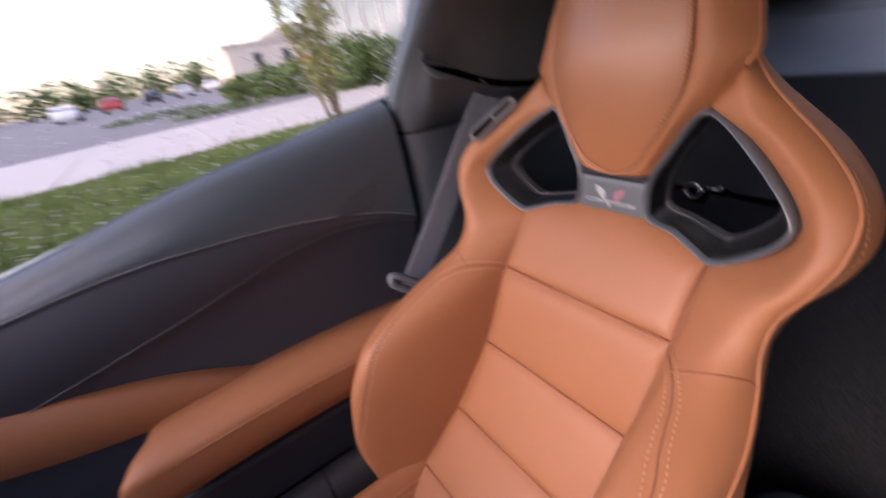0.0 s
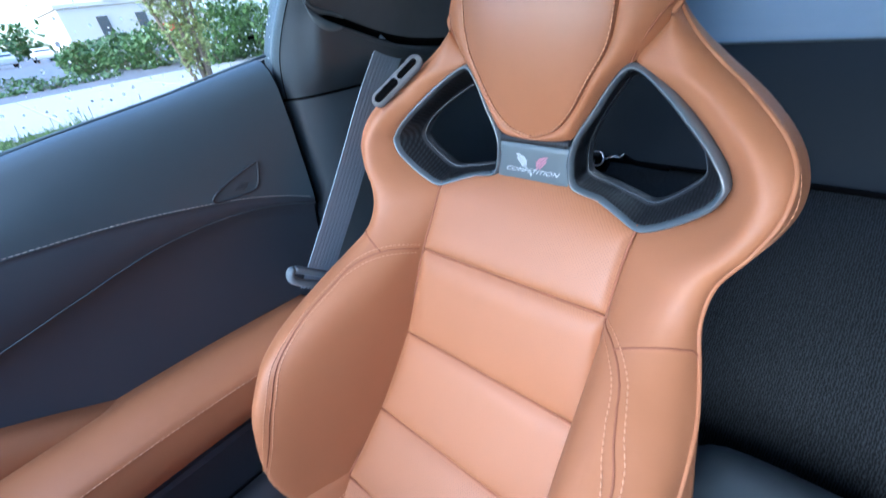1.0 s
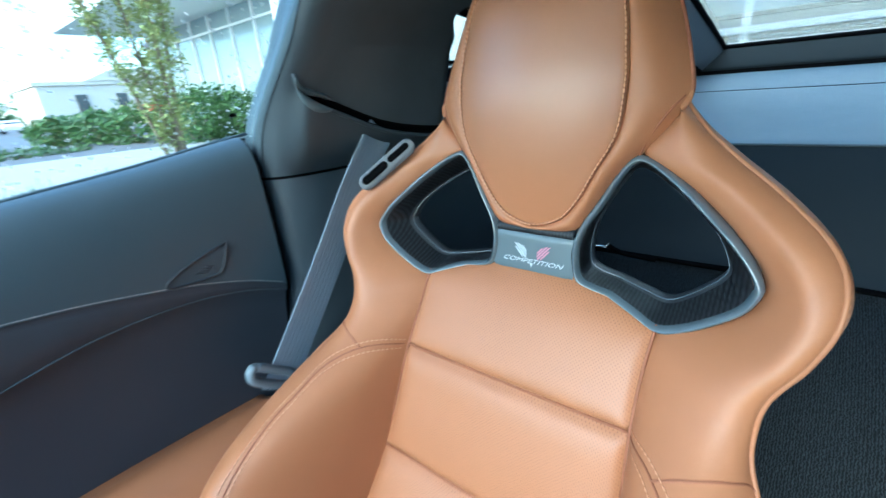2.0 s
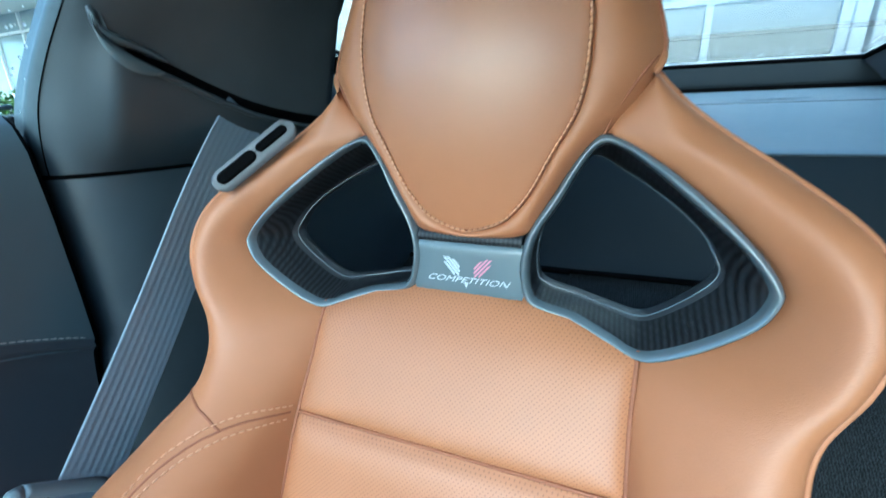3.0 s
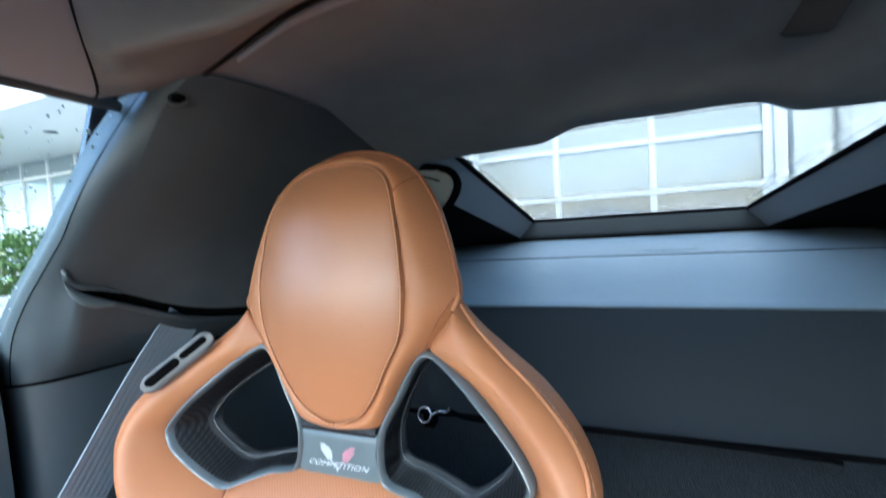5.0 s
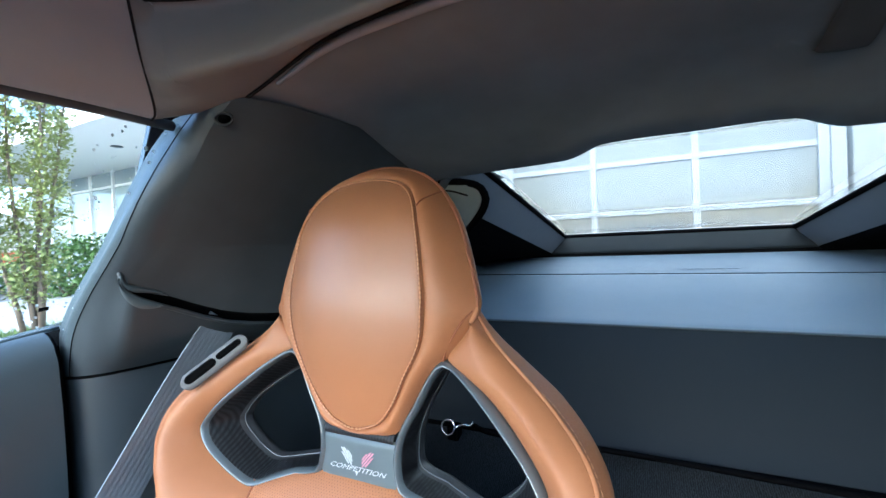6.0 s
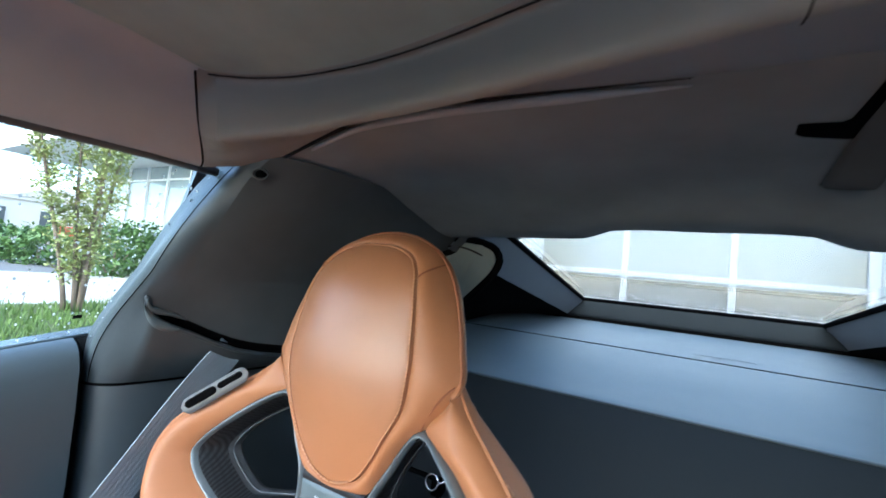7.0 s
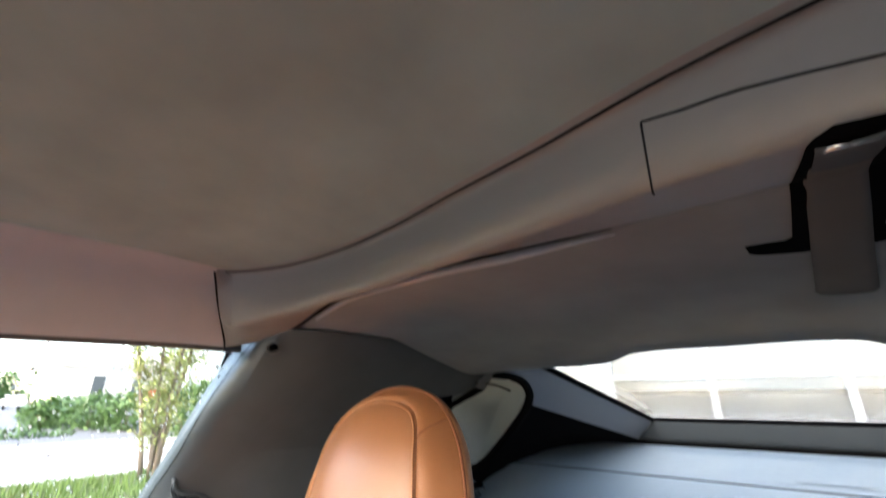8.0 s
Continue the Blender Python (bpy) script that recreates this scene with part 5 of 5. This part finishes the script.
# rain water along the foot of the rear window
pieces = []
for _ in range(420):
    x, q = rng.uniform(-0.30, 0.34), rng.random() ** 2.2
    y = 1.18 - 0.10 * q
    z = 1.022 + (1.25 - y) * 0.2021 + 0.0065
    r = rng.uniform(0.001, 0.0035) * (1 - 0.5 * q)
    v, fc = [], []
    for t in range(2):
        for w in range(6):
            rr0 = r * (1.0 if t == 0 else 0.55)
            v.append((x + rr0 * 1.3 * math.cos(w * 1.0472), y + rr0 * math.sin(w * 1.0472), z + t * r * 0.7))
    fc = [(w, (w + 1) % 6, 6 + (w + 1) % 6, 6 + w) for w in range(6)] + [tuple(range(6, 12))]
    pieces.append((v, fc))
tagged(new("rain_drops", joined("rain_drops", pieces, M_DROP)), "rain water beads on the rear window", "water drops", kind="stuff")

# ---- plain walls that close the cabin ----
def closing(name, me, label):
    return tagged(new(name, me), label, "car interior", kind="structure")


closing("floor", block("floor", (-0.79, -1.9, 0.16), (0.79, 1.45, 0.19), M_CARPET, 0), "black carpeted cabin floor")
closing("wall_back", block("wall_back", (-0.79, 1.27, 0.19), (0.79, 1.33, 0.955), M_PLASTIC, 0), "dark plastic wall behind the cargo bay")
closing("wall_cargo_left", block("wall_cargo_left", (-0.80, -0.02, 0.19), (-0.76, 1.33, 1.02), M_PLASTIC, 0), "dark plastic cargo side")
closing("wall_cargo_right", block("wall_cargo_right", (0.66, -0.02, 0.19), (0.72, 1.33, 1.16), M_SUEDE, 0), "dark suede quarter wall")
# unseen wall, raised to hold back light from the driver's side
closing("wall_driver_side", block("wall_driver_side", (0.70, -1.9, 0.19), (0.78, -0.02, 0.93), M_VINYL, 0.01), "unseen dark vinyl wall that blocks low light from the driver's side")
closing("wall_dashboard", slab("wall_dashboard", [(-0.79, -1.9, 0.19), (-0.79, -1.15, 0.19), (-0.79, -1.02, 0.55), (-0.79, -1.08, 0.78), (-0.79, -1.9, 0.80)], (1.58, 0, 0), M_VINYL), "dark vinyl dashboard")
closing("windscreen_header", slab("windscreen_header", [(-0.58, -0.70, 1.255), (0.58, -0.70, 1.255), (0.58, -0.78, 1.225), (-0.58, -0.78, 1.225)], (0, 0, 0.03), M_LINER), "suede windscreen header")
closing("roof_skin", slab("roof_skin", [(-0.60, -0.78, 1.285), (0.60, -0.78, 1.285), (0.60, 0.31, 1.285), (-0.60, 0.31, 1.285)], (0, 0, 0.03), M_CARS[0]), "black painted roof panel")
for s in (-1, 1):
    ya, tops = (-0.04, 0.20, 0.60, 1.30), ((0.60, 1.285), (0.545, 1.235), (0.515, 1.15), (0.50, 1.03))
    grid = [(s * (0.765 + (tx - 0.765) * v), y, 0.93 + (tz - 0.93) * v) for y, (tx, tz) in zip(ya, tops) for v in (0.0, 0.3, 0.56, 1.0)]
    cells = [(4 * i + j, 4 * i + j + 1, 4 * i + j + 5, 4 * i + j + 4) for i in range(3) for j in range(3) if (i, j) != (1, 1)]
    skin = closing("pillar_skin", mesh_of("pillar_skin", grid, cells, M_CARS[0], smooth=False), "black painted rear quarter round a small window")
    skin.modifiers.new("thickness", 'SOLIDIFY').thickness = 0.012
    closing("screen_pillar", slab("screen_pillar", [(s * 0.60, -0.74, 1.26), (s * 0.56, -0.78, 1.24), (s * 0.72, -1.75, 0.80), (s * 0.78, -1.70, 0.80)], (0, 0.03, 0.02), M_PLASTIC), "dark windscreen pillar")
# unseen pane, tinted so that less light comes in from the right
closing("window_2", slab("window_2", [(0.755, -0.06, 0.925), (0.755, -1.25, 0.925), (0.57, -0.78, 1.23), (0.57, -0.06, 1.175)], (0.004, 0, 0.002), M_TINT), "unseen side glass darkened to cut light from the driver's side")


# ---- outside ----
def flat(name, x0, x1, y0, y1, z, mat, label, category):
    me = mesh_of(name, [(x0, y0, z), (x1, y0, z), (x1, y1, z), (x0, y1, z)], [(0, 1, 2, 3)], mat, smooth=False)
    return tagged(new(name, me), label, category, kind="structure")


flat("ground", -900, 900, -900, 900, -0.02, M_ASPHALT, "grey asphalt that reaches the horizon", "ground")
lawn = flat("lawn", -8.0, -1.7, -14, 4.2, 0.05, M_SOIL, "strip of rough green lawn", "lawn")
tagged(new("kerb", block("kerb", (-1.7, -14, -0.02), (-1.55, 4.2, 0.09), M_CONCRETE, 0.015)), "pale concrete kerb beside the lawn", "kerb", kind="structure")
path = thing("pavement", (-11, 0, 0), "pale concrete footpath with joints", "pavement", kind="structure")
for i in range(9):
    y0 = -14 + i * 2.4
    part("slab", block("slab", (-14.5, y0, -0.02), (-8.02, y0 + 2.385, 0.055), M_CONCRETE, 0.01, 1), path)
rr = random.Random(11)


def leaf_cloud(name, spots, size, mat, rnd, stretch=1.0):
    """Many small folded leaves at the given spots, in one mesh."""
    verts, faces = [], []
    for p in spots:
        s = size * rnd.uniform(0.6, 1.3)
        a, b = rnd.uniform(0, 6.283), rnd.uniform(-0.9, 0.9)
        d = np.array([math.cos(a) * math.cos(b), math.sin(a) * math.cos(b), math.sin(b)])
        w = np.cross(d, (rnd.uniform(-1, 1), rnd.uniform(-1, 1), 1.0))
        w /= np.linalg.norm(w) + 1e-6
        nrm = np.cross(d, w)
        o = len(verts)
        verts += [p, p + d * s * 0.5 + w * s * 0.28 + nrm * s * 0.08, p + d * s * stretch, p + d * s * 0.5 - w * s * 0.28 + nrm * s * 0.08]
        faces += [(o, o + 1, o + 2), (o, o + 2, o + 3)]
    return mesh_of(name, verts, faces, mat, smooth=False)


# rough grass
verts, faces = [], []
for _ in range(26000):
    x, y = -8.0 + 5.0 * rr.random() ** 0.8, rr.uniform(-4.0, 4.1)
    tall = rr.uniform(0.05, 0.13) * (1.6 if noise.noise((x * 1.3, y * 1.3, 0)) > 0.25 else 0.8)
    a, lean = rr.uniform(0, 6.28), rr.uniform(0.0, 0.06)
    c, s = math.cos(a), math.sin(a)
    o = len(verts)
    verts += [(x - 0.008 * s, y + 0.008 * c, 0.05), (x + 0.008 * s, y - 0.008 * c, 0.05), (x + lean * c, y + lean * s, 0.05 + tall)]
    faces.append((o, o + 1, o + 2))
tagged(new("grass", mesh_of("grass", verts, faces, M_GRASS, smooth=False)), "rough green grass blades", "grass", kind="stuff")


def bush(at, size, seed, leaf, count, mat, label):
    """A shrub: a cloud of leaves thickest near an uneven, lumpy skin."""
    rnd = random.Random(seed)
    spots = []
    while len(spots) < count:
        d = np.array([rnd.gauss(0, 1), rnd.gauss(0, 1), rnd.gauss(0, 1)])
        d /= np.linalg.norm(d)
        bump = 0.78 + 0.35 * noise.noise(Vector(d * 2.2) + Vector((seed * 3.1, 0, 0)))
        r = bump * rnd.uniform(0.45, 1.0) ** 0.4
        p = np.array(at) + d * np.array(size) * r
        if p[2] > at[2] - size[2] * 0.8:
            spots.append(p)
    b = thing("bush", (at[0], at[1], 0.0), label, "bush")
    part("crown", leaf_cloud("crown", spots, leaf, mat, rnd), b)
    for k in range(4):
        part("stem", tube("stem", [(at[0] + rnd.uniform(-0.1, 0.1), at[1] + rnd.uniform(-0.1, 0.1), -0.02), (at[0] + rnd.uniform(-0.3, 0.3) * size[0], at[1] + rnd.uniform(-0.3, 0.3) * size[1], at[2])], [0.03, 0.012], M_BARK, 6), b)
    return b


# slender multi-stemmed tree in the lawn
tree = thing("tree", (-7.2, 2.15, 0.05), "slender multi-stemmed young tree with olive leaves", "tree")
rnd = random.Random(7)
spots = []
for k, (bx, by, tall) in enumerate(((-0.05, -0.42, 3.0), (0.0, -0.12, 3.6), (0.1, 0.12, 4.3), (-0.08, 0.32, 4.2), (0.1, 0.02, 3.9))):
    base = np.array([-7.2 + bx * 0.4, 2.15 + by * 0.35, 0.0])
    tip = np.array([-7.2 + bx * 2, 2.15 + by * 1.5, tall])
    pts = [base + (tip - base) * t + np.array([0.05 * math.sin(5 * t + k), 0.05 * math.cos(4 * t + k), 0]) for t in np.linspace(0, 1, 9)]
    part("trunk", tube("trunk", pts, list(np.linspace(0.035, 0.006, 9)), M_BARK, 8), tree)
    for t in np.linspace(0.14, 1.0, 30):
        c = base + (tip - base) * t + np.array([0.05 * math.sin(5 * t + k), 0.05 * math.cos(4 * t + k), 0])
        n_twig = 2
        for _ in range(n_twig):
            a, ln = rnd.uniform(0, 6.28), rnd.uniform(0.1, 0.34) * (1.15 - 0.6 * t)
            e = c + np.array([math.cos(a) * ln, math.sin(a) * ln, ln * 0.7])
            for _ in range(int(rnd.uniform(18, 46) * (0.35 + min(1, t * 1.5)))):
                q = rnd.uniform(0.1, 1.1)
                spots.append(c + (e - c) * q + np.array([rnd.gauss(0, 0.035), rnd.gauss(0, 0.035), rnd.gauss(0, 0.05)]))
            if rnd.random() < 0.4:
                part("limb", tube("limb", [c, (c + e) / 2 + np.array([0, 0, 0.015]), e], [0.007, 0.005, 0.002], M_BARK, 5), tree)
part("crown", leaf_cloud("crown", spots, 0.062, M_LEAFY, rnd), tree, "olive green leaves")

for i, (x, y, z, sx, sy, sz) in enumerate(((-14.2, 5.3, 0.75, 1.2, 1.5, 1.0), (-15.6, 6.4, 0.85, 1.3, 1.4, 1.15), (-13.8, 6.6, 0.7, 1.1, 1.3, 1.0), (-19.5, 5.2, 0.6, 1.6, 1.2, 0.9), (-21.5, 4.6, 0.55, 1.8, 1.3, 0.85), (-23.5, 3.6, 0.5, 1.4, 1.1, 0.8), (-24.5, 5.6, 0.6, 1.6, 1.4, 0.95), (-26.0, 4.4, 0.5, 1.5, 1.1, 0.8))):
    bush((x, y, z), (sx, sy, sz), 20 + i, 0.16 if i < 3 else 0.2, 1500 if i < 3 else 1000, M_LEAF, "dense green rounded shrub behind the footpath")
island = bush((-18.6, 1.9, 0.05), (0.9, 2.2, 0.22), 41, 0.14, 900, M_LEAF, "low green planting in the car park island")
bush((-24.5, 0.0, 0.05), (1.0, 3.0, 0.25), 42, 0.16, 900, M_LEAF, "low green planting in the car park island")
# dry seed heads in the long grass
for i in range(7):
    x, y = rr.uniform(-7.9, -6.8), rr.uniform(-0.6, 1.6)
    w = thing("weed", (x, y, 0.05), "dry brown weed stalk in the grass", "weed")
    part("stalk", tube("stalk", [(x, y, 0.04), (x + 0.01, y + 0.02, 0.2), (x + 0.03, y + 0.03, rr.uniform(0.26, 0.36))], [0.004, 0.003, 0.006], M_BARK, 5), w)

# the dealership building: workshop wall with a glazed door, glass front under a canopy
house = thing("building", (0, 4.4, 0), "white rendered workshop building with a glazed roller door", "building")
DX0, DX1, DZ1 = -1.42, 1.43, 3.32
for lo, hi in (((-7.5, 4.36, 0), (DX0 - 0.12, 4.75, 5.5)), ((DX1 + 0.40, 4.36, 0), (9.5, 4.75, 5.5)), ((DX0 - 0.12, 4.36, DZ1 + 0.12), (DX1 + 0.40, 4.75, 5.5))):
    part("wall", block("wall", lo, hi, M_WALL, 0.01), house, "white rendered wall")
part("pilaster", block("pilaster", (DX1 + 0.13, 4.22, 0), (DX1 + 0.40, 4.40, 5.5), M_WALL, 0.015), house, "white corner pier")
part("downpipe", tube("downpipe", [(DX1 + 0.52, 4.30, 0), (DX1 + 0.52, 4.30, 5.4)], 0.05, M_ALU, 10), house, "pale downpipe")
for x0, x1 in ((DX0 - 0.12, DX0), (DX1, DX1 + 0.10)):
    part("door_jamb", block("door_jamb", (x0, 4.24, 0), (x1, 4.40, DZ1 + 0.12), M_ALU, 0.006), house, "white aluminium jamb")
part("door_head", block("door_head", (DX0, 4.25, DZ1), (DX1, 4.40, DZ1 + 0.12), M_ALU, 0.006), house)
gate = thing("garage_door", (0, 4.3, 0), "white aluminium roller door with milky panes", "garage door")
cols = [DX0, -0.49, 0.44, DX1 - 0.02]
rails = [0.02, 0.25, 0.76, 1.27, 1.78, 2.29, 2.80, 3.31]
for i in range(len(rails)):
    part("rail", block("rail", (DX0, 4.285, rails[i] - 0.028), (DX1, 4.335, rails[i] + 0.028), M_ALU, 0.004, 1), gate)
for c in cols:
    w = 0.03 if c not in (cols[0], cols[-1]) else 0.055
    part("mullion", block("mullion", (c - w, 4.28, 0.0), (c + w, 4.34, DZ1), M_ALU, 0.004, 1), gate)
for i in range(len(rails) - 1):
    for j in range(3):
        part("pane", block("pane", (cols[j] + 0.03, 4.315, rails[i] + 0.028), (cols[j + 1] - 0.03, 4.323, rails[i + 1] - 0.028), M_PANE, 0), gate)
front = thing("entrance", (-15, 7.5, 0), "glass shop front under a flat canopy", "shop front")
part("canopy", block("canopy", (-22.0, 4.4, 4.0), (-7.5, 9.0, 4.5), M_WALL, 0.02), front, "white flat canopy")
for x in np.arange(-22.0, -7.4, 1.45):
    part("mullion", block("mullion", (x - 0.035, 7.42, 0), (x + 0.035, 7.55, 4.0), M_ALU, 0.005, 1), front)
    if x < -8.5:
        part("pane", block("pane", (x + 0.035, 7.49, 0.05), (x + 1.415, 7.505, 3.45), M_FACADE, 0), front)
        part("pane", block("pane", (x + 0.035, 7.49, 3.52), (x + 1.415, 7.505, 4.0), M_FACADE, 0), front)
part("transom", block("transom", (-22, 7.42, 3.45), (-7.5, 7.55, 3.52), M_ALU, 0.005, 1), front)
part("side_wall", block("side_wall", (-7.55, 4.75, 0), (-7.3, 9.0, 5.5), M_WALL, 0.01), front)
for x in (-18.0, -12.5, -9.5):
    part("downlight", tube("downlight", [(x, 5.8, 3.99), (x, 5.8, 4.02)], 0.14, M_DARKWIN, 16), front, "dark canopy downlight")

# low beige building beyond the car park
far = thing("building", (-62, 14, 0), "low beige building beyond the car park", "building")
part("wall", block("wall", (-70, 9.5, 0), (-58, 26, 4.3), M_BEIGE, 0.05), far, "beige rendered wall")
part("parapet", block("parapet", (-70.2, 9.3, 4.3), (-57.8, 26.2, 4.7), M_BEIGE, 0.05), far)
part("gable", slab("gable", [(-57.7, 13.5, 4.7), (-57.7, 26.2, 4.7), (-57.7, 24.5, 5.9), (-57.7, 16.5, 5.9)], (-10, 0, 0), M_BEIGE), far)
for y in (12.4, 16.0, 21.5):
    part("window", block("window", (-58.05, y, 0.4), (-57.9, y + 1.0, 3.4), M_DARKWIN, 0.01, 1), far, "tall dark window")
part("sign", block("sign", (-57.95, 17.6, 1.0), (-57.6, 20.2, 2.1), M_RED, 0.05), far, "plain red-orange sign panel")


def parked_car(x, y, mat, label):
    c = thing("parked_car", (x, y, 0), label, "car", "cars in the far car park")
    prof = [(-2.2, 0.35), (-2.25, 0.7), (-2.0, 0.92), (-1.1, 1.02), (-0.5, 1.42), (0.9, 1.45), (1.6, 1.08), (2.2, 0.98), (2.28, 0.5), (2.2, 0.33)]
    p = curve_through(prof, 40)
    rows = [[(x + a, y + w * (0.88 if z > 1.1 else 1.0), z) for a, z in p] for w in (-0.85, -0.80, 0.80, 0.85)]
    part("body", loft("body", rows, mat, wrap=True, caps=True), c)
    for s in (-0.79, 0.79):
        part("side_window", slab("side_window", [(x - 0.95, y + s, 1.05), (x - 0.45, y + s * 0.99, 1.36), (x + 0.85, y + s * 0.99, 1.38), (x + 1.35, y + s, 1.08)], (0, 0.02 * (1 if s > 0 else -1), 0), M_DARKWIN), c)
        for wx in (-1.35, 1.4):
            part("wheel", tube("wheel", [(x + wx, y + s - 0.1, 0.32), (x + wx, y + s + 0.1, 0.32)], 0.32, M_BLACK, 14), c)
    part("rear_window", slab("rear_window", [(x + 0.95, y - 0.6, 1.42), (x + 0.95, y + 0.6, 1.42), (x + 1.58, y + 0.7, 1.10), (x + 1.58, y - 0.7, 1.10)], (0.02, 0, 0.02), M_DARKWIN), c)


for i, (x, y, k, lab) in enumerate(((-62, 0.6, 0, "small black hatchback parked far off"), (-66, 4.4, 1, "silver estate car parked far off"), (-70, 8.2, 2, "white estate car parked far off"), (-52, -6.5, 2, "white saloon parked far off"), (-58, -3.2, 3, "red saloon parked far off"), (-74, -9, 1, "silver saloon parked far off"))):
    parked_car(x, y, M_CARS[k], lab)

# distant trees
spots = []
rnd = random.Random(3)
for k in range(150):
    y = -110 + 200 * k / 150 + rnd.uniform(-2, 2)
    x, h = -120 + rnd.uniform(-8, 8), rnd.uniform(3.5, 8.5)
    for _ in range(70):
        d = np.array([rnd.gauss(0, 1), rnd.gauss(0, 1), rnd.gauss(0, 1)])
        d /= np.linalg.norm(d)
        spots.append(np.array([x, y, h * 0.5]) + d * np.array([2.4, 2.4, h * 0.5]) * rnd.uniform(0.5, 1.0))
tagged(new("far_trees", leaf_cloud("far_trees", spots, 1.3, M_LEAF, rnd)), "hazy green tree line on the horizon", "trees", kind="stuff")
